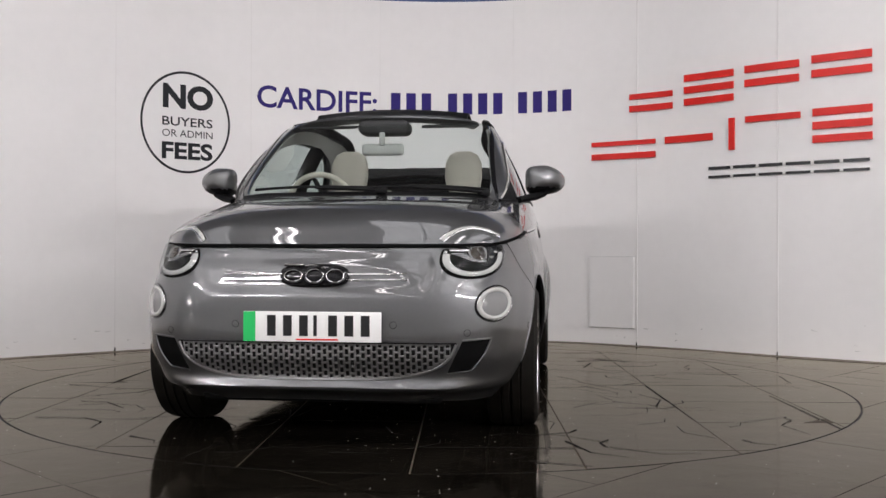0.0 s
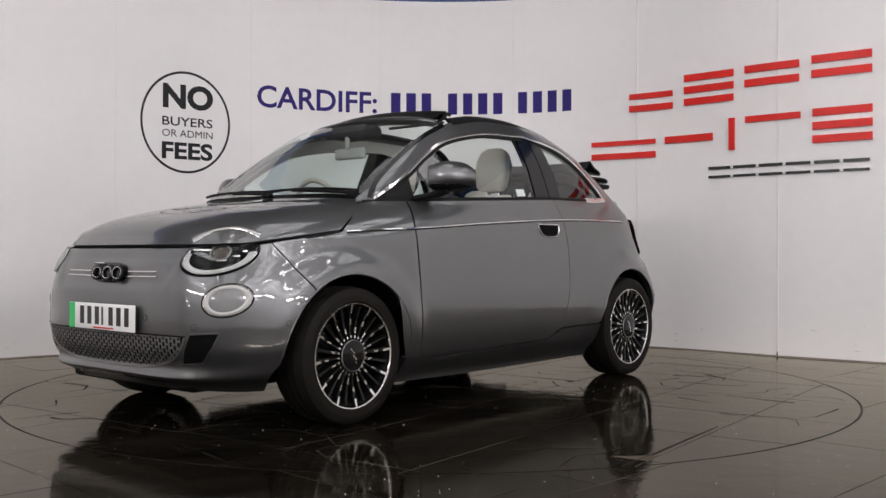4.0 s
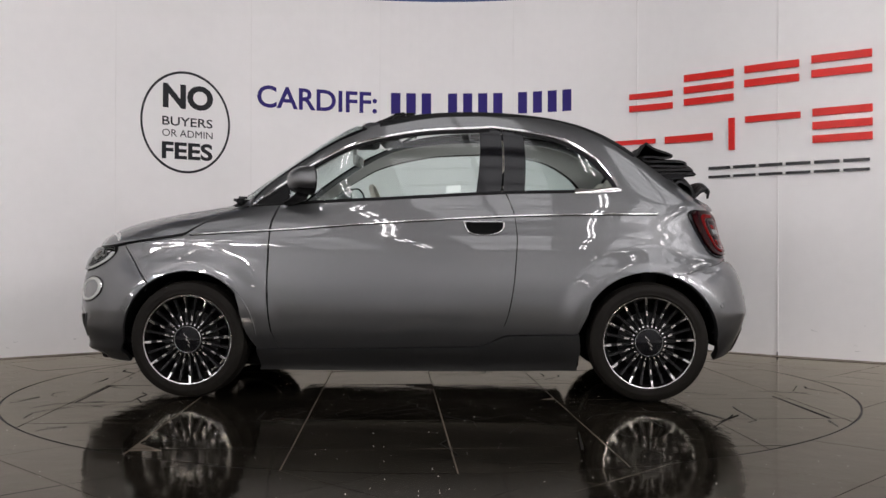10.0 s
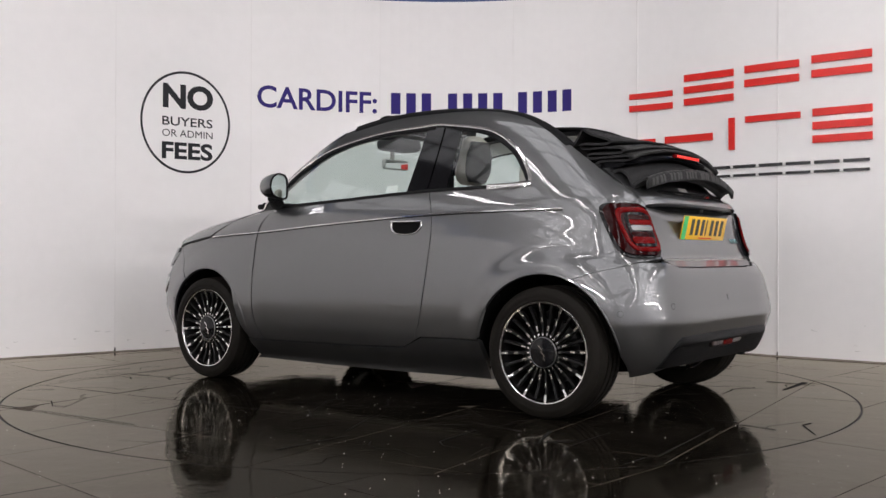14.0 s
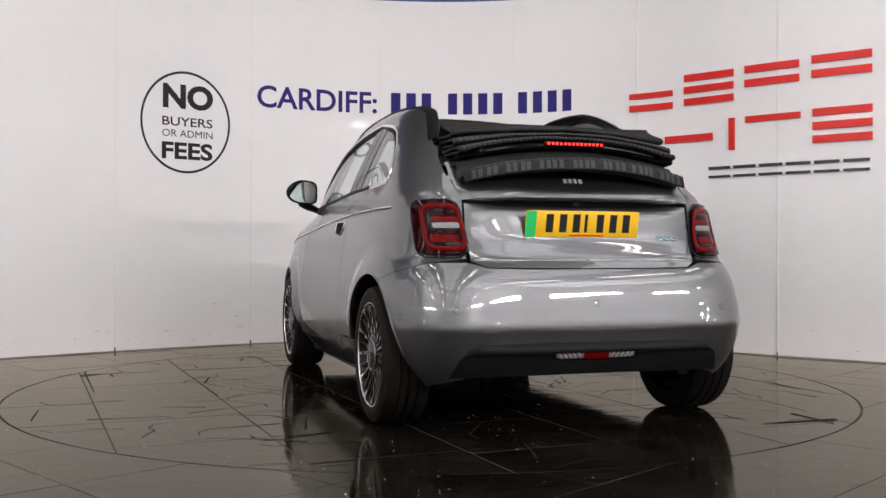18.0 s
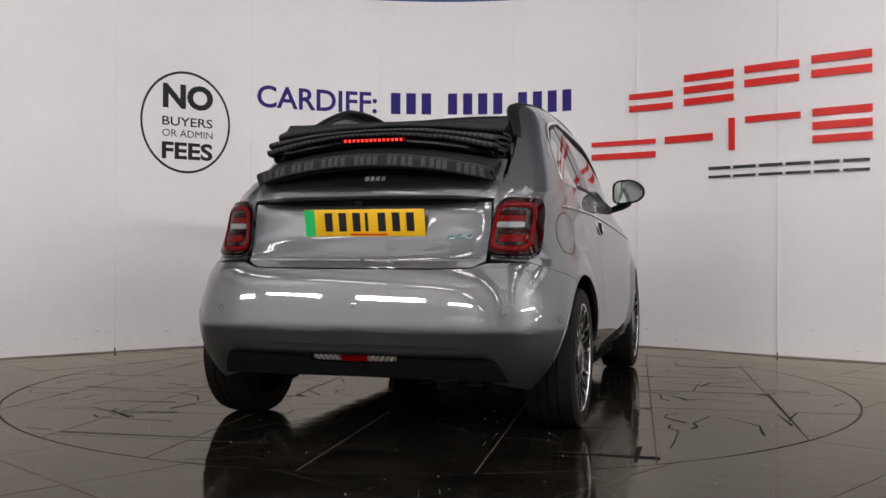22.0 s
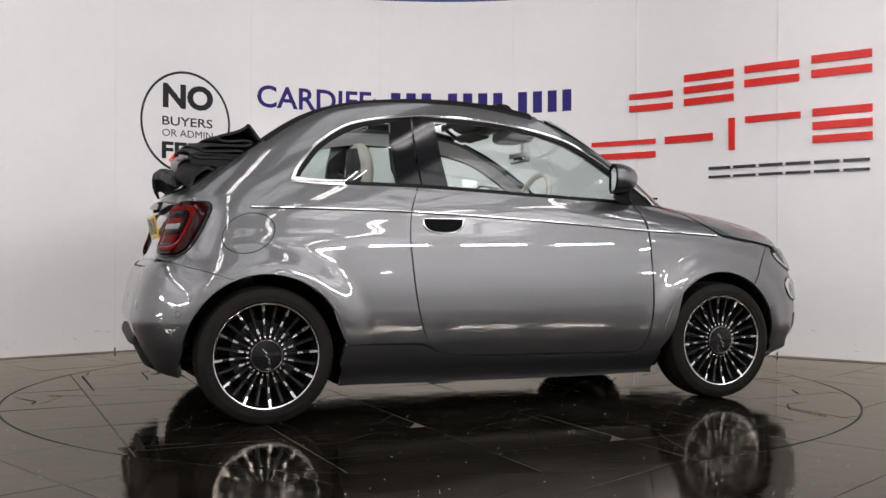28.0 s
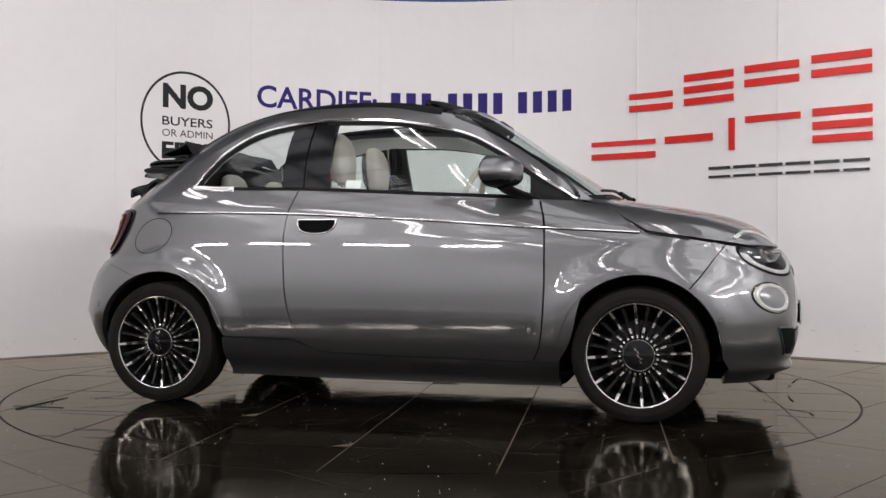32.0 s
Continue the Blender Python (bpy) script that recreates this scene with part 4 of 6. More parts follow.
door_glass = coons([X(0.86, 0.985), X(0.459, 1.0), X(0.0, 1.022), X(-0.40, 1.04)], DLO[:6] + [X(-0.385, 1.392)], [X(0.86, 0.985), X(0.868, 0.987)], [X(-0.40, 1.04), X(-0.385, 1.392)], 50, 20, (0, 0, 0, 0.012), (False, True, False, False))
for o in both("door_window", lambda s: panel_mesh("door_window", door_glass, GLASS, -0.010, 0.004, s), car, "clear side window"):
    o.visible_shadow = False
sticker = coons([X(-0.15, 1.052), X(-0.225, 1.055)], [X(-0.15, 1.090), X(-0.225, 1.093)], [X(-0.15, 1.052), X(-0.15, 1.090)], [X(-0.225, 1.055), X(-0.225, 1.093)], 6, 4)
both("window_sticker", lambda s: panel_mesh("window_sticker", sticker, WHITEPLATE, -0.017, 0.001, s), car, "small white paper sticker inside the window")
quarter_glass = coons([X(-0.47, 1.044), X(-0.783, 1.050), X(-1.02, 1.062)], [X(-0.455, 1.385)] + DLO[7:10] + [X(-1.02, 1.066)], [X(-0.47, 1.044), X(-0.455, 1.385)], [X(-1.02, 1.062), X(-1.02, 1.066)], 36, 20, (0, 0, 0, 0.01), (False, True, False, False))
for o in both("quarter_window", lambda s: panel_mesh("quarter_window", quarter_glass, REARGLASS, -0.006, 0.004, s), car, "tinted fixed quarter window"):
    o.visible_shadow = False
for x0, x1, x2, x3 in ((-0.300, -0.428, -0.318, -0.425), (-0.436, -0.548, -0.433, -0.535)):
    z0, z1 = 1.036 + 0.06 * (-0.36 - x0) / 0.9, 1.036 + 0.06 * (-0.36 - x1) / 0.9
    pillar = coons([X(x0, z0), X(x1, z1)], [X(x2, 1.393), X(x3, 1.388)], [X(x0, z0), X(x2, 1.393)], [X(x1, z1), X(x3, 1.388)], 8, 16)
    both("pillar_cover", lambda s: panel_mesh("pillar_cover", pillar, BLACKGLOSS, -0.004, 0.03, s), car, "gloss black centre pillar cover")

# inner shell and wheel wells
az, zz = np.meshgrid(np.linspace(-math.pi, math.pi, 200), np.linspace(0.16, 0.96, 24), indexing="ij")
SH = skin(az, zz, -0.022)
verts, faces = SH.reshape(-1, 3), []
for i in range(199):
    for j in range(23):
        c = SH[i:i + 2, j:j + 2].reshape(-1, 3).mean(0)
        dd = min(math.hypot(c[0] - AXLE_F, c[2] - HUB_Z), math.hypot(c[0] - AXLE_R, c[2] - HUB_Z))
        if (c[2] < 0.27 and c[0] < -1.4) or (c[2] < 0.27 and c[0] > 1.40):
            continue
        if dd > 0.36 or abs(c[1]) < 0.5:
            if not (abs(c[1]) < 0.5 and c[2] > 0.9 and c[0] > 0):
                faces.append((i * 24 + j, (i + 1) * 24 + j, (i + 1) * 24 + j + 1, i * 24 + j + 1))
part("inner_shell", mesh_of("inner_shell", verts, faces, DARK), None, car)
for cx in (AXLE_F, AXLE_R):
    for sy in (1, -1):
        ang = [radians(q) for q in range(-8, 189, 6)]
        rim_ = [(cx + 0.346 * math.cos(q), max(0.18, HUB_Z + 0.346 * math.sin(q))) for q in ang]
        edge = [skin(*X(x, z))[1] - 0.012 for x, z in rim_]
        v = [(x, sy * e, z) for (x, z), e in zip(rim_, edge)] + [(x, sy * 0.5, z) for x, z in rim_]
        k = len(v) // 2
        f = [(i, i + 1, k + i + 1, k + i) for i in range(k - 1)] + [tuple(range(k, 2 * k))]
        part("wheel_well", mesh_of("wheel_well", v, f, DARK), None, car)
part("underbody", solid_box(1.66, 1.30, 0.16, (0, 0, 0.215), 0.03), DARK, car, "flat black battery tray under the floor")
part("undertray", solid_box(0.94, 0.94, 0.05, (1.27, 0, 0.19), 0.02), DARK, car)
part("undertray", solid_box(0.60, 0.90, 0.05, (-1.12, 0, 0.245), 0.02), DARK, car)
for ax_ in (AXLE_F, AXLE_R):
    for sy in (1, -1):
        part("suspension_arm", mesh_of("suspension_arm", *sweep([(ax_ - 0.30, sy * 0.38, 0.22), (ax_ - 0.08, sy * 0.52, 0.205), (ax_, sy * 0.64, 0.215)], 0.035, 8, 0.6), DARK), None, car)
        # near-black disc added behind the spokes so the inner wheel reads shaded
        v, f = lathe([(0.0, -0.036), (0.178, -0.036), (0.186, -0.028), (0.186, -0.02), (0.0, -0.02)], 40)
        part("dust_shield", mesh_of("dust_shield", v, f, DARK), None, car).matrix_basis = pose(ax_, sy * 0.715, HUB_Z, 0, 0, 0 if sy == 1 else 180)

# ---- wheels ----
tyre_v, tyre_f = lathe([(0.218, 0.096), (0.231, 0.1035), (0.236, 0.1055), (0.238, 0.1045), (0.250, 0.1065), (0.262, 0.1066), (0.264, 0.1054), (0.274, 0.1035), (0.288, 0.094), (0.2945, 0.078), (0.2970, 0.056), (0.2972, 0.045), (0.290, 0.043), (0.290, 0.036), (0.2974, 0.034), (0.2975, 0.006), (0.290, 0.004), (0.290, -0.004), (0.2975, -0.006), (0.2974, -0.034), (0.290, -0.036), (0.290, -0.043), (0.2972, -0.045), (0.2970, -0.056), (0.2945, -0.078), (0.285, -0.095), (0.25, -0.104), (0.212, -0.098)], 160)
# cross grooves between the shoulder blocks, every other step
TREAD_ROWS = [9, 10, 23, 24]
for i in range(0, 160, 2):
    for q in TREAD_ROWS:
        x, y, z = tyre_v[i * 28 + q]
        tyre_v[i * 28 + q] = (x * 0.986, y * 0.985, z * 0.986)
barrel_v, barrel_f = lathe([(0.213, 0.095), (0.208, 0.08), (0.198, 0.02), (0.19, -0.09), (0.205, -0.098)], 64)
lip_v, lip_f = lathe([(0.219, 0.095), (0.2215, 0.1005), (0.226, 0.1015), (0.229, 0.099), (0.231, 0.093)], 72)
hub_v, hub_f = lathe([(0.0, 0.098), (0.045, 0.097), (0.064, 0.094), (0.070, 0.087), (0.074, 0.06), (0.06, 0.02)], 40)
rim_v, rim_f = lathe([(0.0655, 0.0940), (0.067, 0.0955), (0.0685, 0.0945), (0.0695, 0.090)], 40)
disc_v, disc_f = lathe([(0.07, 0.012), (0.145, 0.012), (0.145, -0.012), (0.07, -0.012)], 48, close=True)


def spoke_mesh():
    bm = bmesh.new()
    rows = ((0.052, 0.0075, 0.086, 0.05), (0.10, 0.0068, 0.080, 0.05), (0.15, 0.0068, 0.082, 0.055), (0.214, 0.0085, 0.092, 0.07))
    ring_ = []
    for r, h, y1, y0 in rows:
        ring_.append([bm.verts.new(c) for c in ((r, y1, -h * 0.7), (r, y1, h * 0.7), (r, y1 - 0.008, h), (r, y0, h), (r, y0, -h), (r, y1 - 0.008, -h))])
    for a, b in zip(ring_, ring_[1:]):
        for k in range(6):
            bm.faces.new((a[k], a[(k + 1) % 6], b[(k + 1) % 6], b[k]))
    bm.faces.new(ring_[-1])
    bmesh.ops.recalc_face_normals(bm, faces=bm.faces[:])
    me = bpy.data.meshes.new("spoke")
    bm.to_mesh(me)
    bm.free()
    me.materials.append(WHEELBLACK)
    return me


def tip_mesh(r0, r1, h, y0, y1):
    v = [(r0, y0, -h), (r0, y0, h), (r1, y1, h * 1.1), (r1, y1, -h * 1.1), (r0, y0 - 0.006, -h), (r0, y0 - 0.006, h), (r1, y1 - 0.006, h * 1.1), (r1, y1 - 0.006, -h * 1.1)]
    return mesh_of("tip", v, [(0, 1, 2, 3)[::-1], (0, 4, 5, 1)[::-1], (1, 5, 6, 2)[::-1], (2, 6, 7, 3)[::-1], (3, 7, 4, 0)[::-1]], ALLOY, False)


HUBRIM = mesh_of("hub_rim", rim_v, rim_f, LATTICEM)
TYRE, BARREL, LIPM, HUB, BRAKE = mesh_of("tyre", tyre_v, tyre_f, RUBBER), mesh_of("wheel", barrel_v, barrel_f, WHEELBLACK), mesh_of("rim_lip", lip_v, lip_f, ALLOY), mesh_of("hub_cap", hub_v, hub_f, BLACKGLOSS), mesh_of("brake_disc", disc_v, disc_f, DISCM)
SPOKE, TIP, INSET = spoke_mesh(), tip_mesh(0.186, 0.220, 0.0052, 0.0925, 0.1), tip_mesh(0.098, 0.122, 0.0042, 0.0835, 0.0835)
ROOT = tip_mesh(0.076, 0.087, 0.0036, 0.0862, 0.0855)
BADGE = mesh_of("cap_badge", [(x, y, z) for y in (0.099, 0.095) for x, z in ((-0.0045, -0.0062), (0.0010, -0.0068), (0.0045, 0.0062), (-0.0010, 0.0068))], [(0, 3, 2, 1), (0, 1, 5, 4), (1, 2, 6, 5), (2, 3, 7, 6), (3, 0, 4, 7)], CHROME, False)
INSET_OUT = tip_mesh(0.134, 0.158, 0.0042, 0.0845, 0.0855)
for cx, half_track in ((AXLE_F, 0.712), (AXLE_R, 0.724)):
    for sy in (1, -1):
        wheel = part("wheel", BARREL, None, car, "black multi-spoke alloy wheel with machined tips")
        wheel.matrix_basis = pose(cx, sy * half_track, HUB_Z, 0, 0, 0 if sy == 1 else 180)
        part("tyre", TYRE, None, wheel, "black rubber tyre")
        part("rim_lip", LIPM, None, wheel, "bright machined rim")
        part("hub_cap", HUB, None, wheel)
        part("hub_rim", HUBRIM, None, wheel)
        part("brake_disc", BRAKE, None, wheel)
        for k in range(24):
            part("spoke", SPOKE, None, wheel).matrix_basis = pose(0, 0, 0, 0, 15 * k + 4, 0)
            if k % 2 == 0:
                part("spoke_tip", TIP, None, wheel).matrix_basis = pose(0, 0, 0, 0, 15 * k + 4, 0)
            part("spoke_inlay", INSET if k % 2 else INSET_OUT, None, wheel).matrix_basis = pose(0, 0, 0, 0, 15 * k + 4, 0)
            part("spoke_root", ROOT, None, wheel).matrix_basis = pose(0, 0, 0, 0, 15 * k + 4, 0)
        for k in range(5):
            part("cap_badge", BADGE, None, wheel).matrix_basis = pose(0, 0, 0, 0, 24, 0) @ pose(0.003 * (-1) ** k, 0, -0.030 + 0.015 * k)


# ---- the car's lamps, trim and fittings ----
def side_pair(name, build, parent, label=""):
    return [part(name, build(m), None, parent, label) for m in (False, True)]


HL, RISE = (0.334, 0.726), 0.075
for m in (False, True):
    lamp = part("headlamp", blob(HL, 0.151, 0.086, DARK, "headlamp", 0.001, 0.002, mirror=m, slant=0.36, zmax=0.7615, power=2.2, rise=RISE), None, car, "black round headlamp with pale light ring")
    part("light_ring", blob(HL, 0.141, 0.076, PALELENS, "light_ring", 0.004, 0.003, rings=6, inner=0.79, start=176, end=372, mirror=m, slant=0.36, zmax=0.759, rise=RISE), None, lamp, "frosted white light ring")
    part("projector", blob((HL[0] + 0.005, 0.735), 0.042, 0.031, LATTICEM, "projector", 0.006, 0.003, rings=4, inner=0.86, mirror=m, zmax=0.7585, rise=RISE), None, lamp, "bright projector ring")
    part("projector_glass", blob((HL[0] + 0.005, 0.735), 0.036, 0.026, AMBERGLASS, "projector_glass", 0.004, 0.008, mirror=m, zmax=0.758, rise=RISE), None, lamp, "brownish projector lens")
    part("reflector", blob((HL[0] - 0.036, 0.745), 0.042, 0.0042, ALLOY, "reflector", 0.006, 0.002, rings=2, steps=20, mirror=m, power=5), None, lamp, "bright blade beside the projector")
    for k in range(5):
        part("reflector", blob((HL[0] - 0.040 + 0.009 * k, 0.733 - 0.0066 * k), 0.026 - 0.002 * k, 0.0016, SATIN, "reflector", 0.005, 0.001, rings=2, steps=14, mirror=m, power=4, slant=-1.5), None, lamp)
    for da, zc, ru, rv in ((0.038, 0.722, 0.014, 0.0035), (0.052, 0.742, 0.010, 0.004), (0.012, 0.704, 0.020, 0.003), (-0.066, 0.738, 0.006, 0.005)):
        part("reflector", blob((HL[0] + da, zc), ru, rv, ALLOY, "reflector", 0.005, 0.001, rings=2, steps=14, mirror=m, power=3, slant=0.5), None, lamp)
    part("lamp_cover", blob(HL, 0.147, 0.082, LENSCLEAR, "lamp_cover", 0.012, 0.004, mirror=m, slant=0.36, zmax=0.7605, depth=0.010, power=2.2, rise=RISE), None, lamp).visible_shadow = False
    day = part("daylight_lamp", blob((0.371, 0.548), 0.103, 0.069, BLACKGLOSS, "daylight_lamp", 0.001, 0.002, mirror=m, slant=0.2), None, car, "round lower lamp with frosted ring")
    part("chrome_ring", blob((0.371, 0.548), 0.096, 0.0635, CHROME, "chrome_ring", 0.003, 0.003, rings=4, inner=0.955, mirror=m, slant=0.2), None, day)
    part("light_ring", blob((0.371, 0.548), 0.092, 0.060, PALELENS, "light_ring", 0.003, 0.005, rings=6, inner=0.76, mirror=m, slant=0.2), None, day, "frosted white light ring")
    part("centre_disc", blob((0.371, 0.548), 0.071, 0.046, GREYLENS, "centre_disc", 0.003, 0.003, mirror=m, slant=0.2), None, day, "pale grey lamp centre")
BROW = [(0.263, 0.782), (0.279, 0.804), (0.303, 0.824), (0.331, 0.834), (0.358, 0.832), (0.384, 0.821), (0.407, 0.804)]
band("brow_frame", BROW, 0.023, 0.001, 0.005, CHROME, car, 40, True, "chrome edge of the brow light")
band("brow_light", BROW, 0.016, 0.0025, 0.0048, PALELENS, car, 40, True, "frosted brow light on the bonnet")

# lower grille: a lattice of recessed upright cells
g_low = [Y(-0.530, 0.400), Y(-0.505, 0.35), Y(-0.45, 0.31), Y(-0.36, 0.281), Y(-0.25, 0.268), Y(0.0, 0.264), Y(0.25, 0.268), Y(0.36, 0.281), Y(0.45, 0.31), Y(0.505, 0.35), Y(0.530, 0.400)]
g_high = [Y(-0.530, 0.404), Y(-0.3, 0.405), Y(0.0, 0.406), Y(0.3, 0.405), Y(0.530, 0.404)]
gpatch = coons(g_low, g_high, [g_low[0], g_high[0]], [g_low[-1], g_high[-1]], 60, 10, (0, 0, 0, 0), (True, False, False, False))
grille = part("grille", panel_mesh("grille", gpatch, BLACKTRIM, 0.001, 0.004), None, car, "dark lower grille behind a grey cell lattice")


def grille_floor(y):
    ys, zs = (0.0, 0.25, 0.36, 0.45, 0.505, 0.53), (0.264, 0.268, 0.281, 0.31, 0.35, 0.40)
    return float(np.interp(abs(y), ys, zs))


cv, cf = [], []
PITCH_Y, PITCH_Z = 0.0208, 0.0272
for i in range(-25, 26):
    for j in range(-1, 7):
        y, z = i * PITCH_Y, 0.262 + j * PITCH_Z + (PITCH_Z / 2 if i % 2 else 0)
        zlo, zhi = max(z - PITCH_Z / 2, grille_floor(y) + 0.003), min(z + PITCH_Z / 2, 0.402)
        if zhi - zlo < 0.004 or abs(y) > 0.515:
            continue
        small = zhi - zlo < 0.012
        hy, ey = PITCH_Y / 2, PITCH_Y / 2 - (0.0036 if not small else 0.0103)
        ez = 0.0036
        outer = [(y - hy, zlo), (y + hy, zlo), (y + hy, zhi), (y - hy, zhi)]
        inner = [(y - ey, zlo + ez), (y + ey, zlo + ez), (y + ey, zhi - ez), (y - ey, zhi - ez)] if not small else []
        if small:
            k = len(cv)
            cv += [skin(*Y(a, b), 0.006) for a, b in outer]
            cf.append((k, k + 1, k + 2, k + 3))
            continue
        k = len(cv)
        cv += [skin(*Y(a, b), 0.006) for a, b in outer] + [skin(*Y(a, b), 0.005) for a, b in inner] + [skin(*Y(a, b), 0.0015) for a, b in inner]
        for q in range(4):
            r = (q + 1) % 4
            cf += [(k + q, k + r, k + 4 + r, k + 4 + q), (k + 4 + q, k + 4 + r, k + 8 + r, k + 8 + q)]
lattice = part("lattice", mesh_of("lattice", cv, cf, LATTICEM, False), None, grille, "satin grey lattice of upright cells")
tagged(lattice, kind="stuff")
band("grille_edge", g_low[5:], 0.010, 0.001, 0.006, LATTICEM, car, 50, True)
band("grille_top", g_high[2:], 0.006, 0.001, 0.006, BLACKTRIM, car, 30, True)
vent = coons([(0.269, 0.292), (0.318, 0.301)], [(0.297, 0.412), (0.360, 0.418)], [(0.269, 0.292), (0.281, 0.35), (0.297, 0.412)], [(0.318, 0.301), (0.344, 0.36), (0.360, 0.418)], 10, 12)
band("vent_frame", [(0.297, 0.414), (0.330, 0.418), (0.360, 0.420), (0.344, 0.36), (0.318, 0.299), (0.269, 0.290)], 0.007, 0.0, 0.006, PAINT, car, 40, False)
# flat near-black sheet carries the shade of the vent's recess
side_pair("corner_vent", lambda m: panel_mesh("corner_vent", vent, DARK, 0.0012, 0.006, m), car, "black corner vent, its shaded recess drawn as flat black")
band("bonnet_notch", [X(1.37, 0.800), X(1.28, 0.814), X(1.195, 0.828)], 0.009, 0.001, 0.003, BLACKTRIM, car, 20, True, "black inset where bonnet and wing meet")
band("arch_lip", arch_line(AXLE_F, 2, 176, 40, ARCH + 0.004), 0.008, -0.002, 0.005, PAINT, car, 60, False)
band("arch_lip", [X(AXLE_R + (ARCH + 0.004) * math.cos(radians(q)), HUB_Z + (ARCH + 0.004) * math.sin(radians(q))) for q in range(8, 178, 4)], 0.008, -0.002, 0.005, PAINT, car, 60, False)
band("nose_strip", [Y(0.125, 0.659), Y(0.24, 0.660), Y(0.345, 0.661)], 0.0075, -0.011, 0.008, TRIMCHROME, car, 20, False, "chrome strip beside the nose badge")
band("nose_strip", [Y(0.125, 0.638), Y(0.24, 0.639), Y(0.352, 0.640)], 0.0075, -0.011, 0.008, TRIMCHROME, car, 20, False, "chrome strip beside the nose badge")
nose_badge = part("nose_badge", blob((0.0, 0.653), 0.132, 0.044, BLACKGLOSS, "nose_badge", -0.004, 0.007, power=3.0, depth=0.010), None, car, "black badge with three chrome rings")
for k, yy in enumerate((-0.078, 0.004, 0.082)):
    a0 = Y(yy, 0.650)[0]
    path = [skin(a0 + 0.0215 * math.cos(q), 0.650 + (0.029 if k else 0.026) * math.sin(q), 0.006) for q in np.linspace(0, 2 * math.pi, 28, endpoint=False)]
    v, f = sweep(path, 0.0075, 8, closed=True)
    part("badge_ring", mesh_of("badge_ring", v, f, BLACKGLOSS), None, nose_badge)
    v, f = sweep([skin(a0 + 0.018 * math.cos(q), 0.650 + (0.024 if k else 0.021) * math.sin(q), 0.0115) for q in np.linspace(0, 2 * math.pi, 28, endpoint=False)], 0.0022, 5, closed=True)
    part("ring_rim", mesh_of("ring_rim", v, f, CHROME), None, nose_badge)
v, f = sweep([skin(*Y(q, 0.689), 0.005) for q in (-0.115, -0.08, -0.04)], 0.005, 6)
part("badge_bar", mesh_of("badge_bar", v, f, CHROME), None, nose_badge)


def number_plate(name, face, at, tilt, rear, label):
    """A flat plate with a green end and seven plain bars for its characters."""
    plate = part(name, solid_box(0.006, 0.522, 0.112, (0, 0, 0), 0.003), face, car, label)
    plate.matrix_basis = pose(*at, 0, tilt, 180 if rear else 0)
    part("green_flash", solid_box(0.001, 0.046, 0.110, (0.0036, -0.237, 0), 0.0), GREEN, plate)
    y = -0.178
    for k in range(7):
        w = 0.05 if k != 3 else 0.016
        part("character_bar", solid_box(0.001, w * 0.66 if k != 3 else 0.013, 0.077, (0.0036, y + w / 2, 0.004), 0), PLATEINK, plate)
        y += w + (0.011 if k != 3 else 0.033)
    part("maker_bar", solid_box(0.001, 0.16, 0.006, (0.0036, 0.02, -0.047), 0), RED, plate)


number_plate("front_plate", WHITEPLATE, (1.869, 0.0, 0.464), 0, False, "white front number plate with green flash")
part("plate_plinth", solid_box(0.05, 0.46, 0.09, (1.842, 0, 0.462), 0.01), BLACKTRIM, car)
number_plate("rear_plate", YELLOWPLATE, (-1.5735, 0.006, 0.860), 12, True, "yellow rear number plate with green flash")

# door mirrors: squarer towards the door, tapering outwards, face turned in to the driver
def mirror_ring(q, k):
    """Outline of the mirror at angle q: across and up, k of full size."""
    c, s_ = math.cos(q), math.sin(q)
    n = 2.1 if c > 0 else 4.5
    r = (abs(c) ** n + abs(s_) ** n) ** (-1 / n) * k
    across, up = r * c, r * s_
    return 0.098 * across, 0.071 * up * (1 - 0.10 * max(across, 0)) + 0.006 * (1 - abs(across)) * k


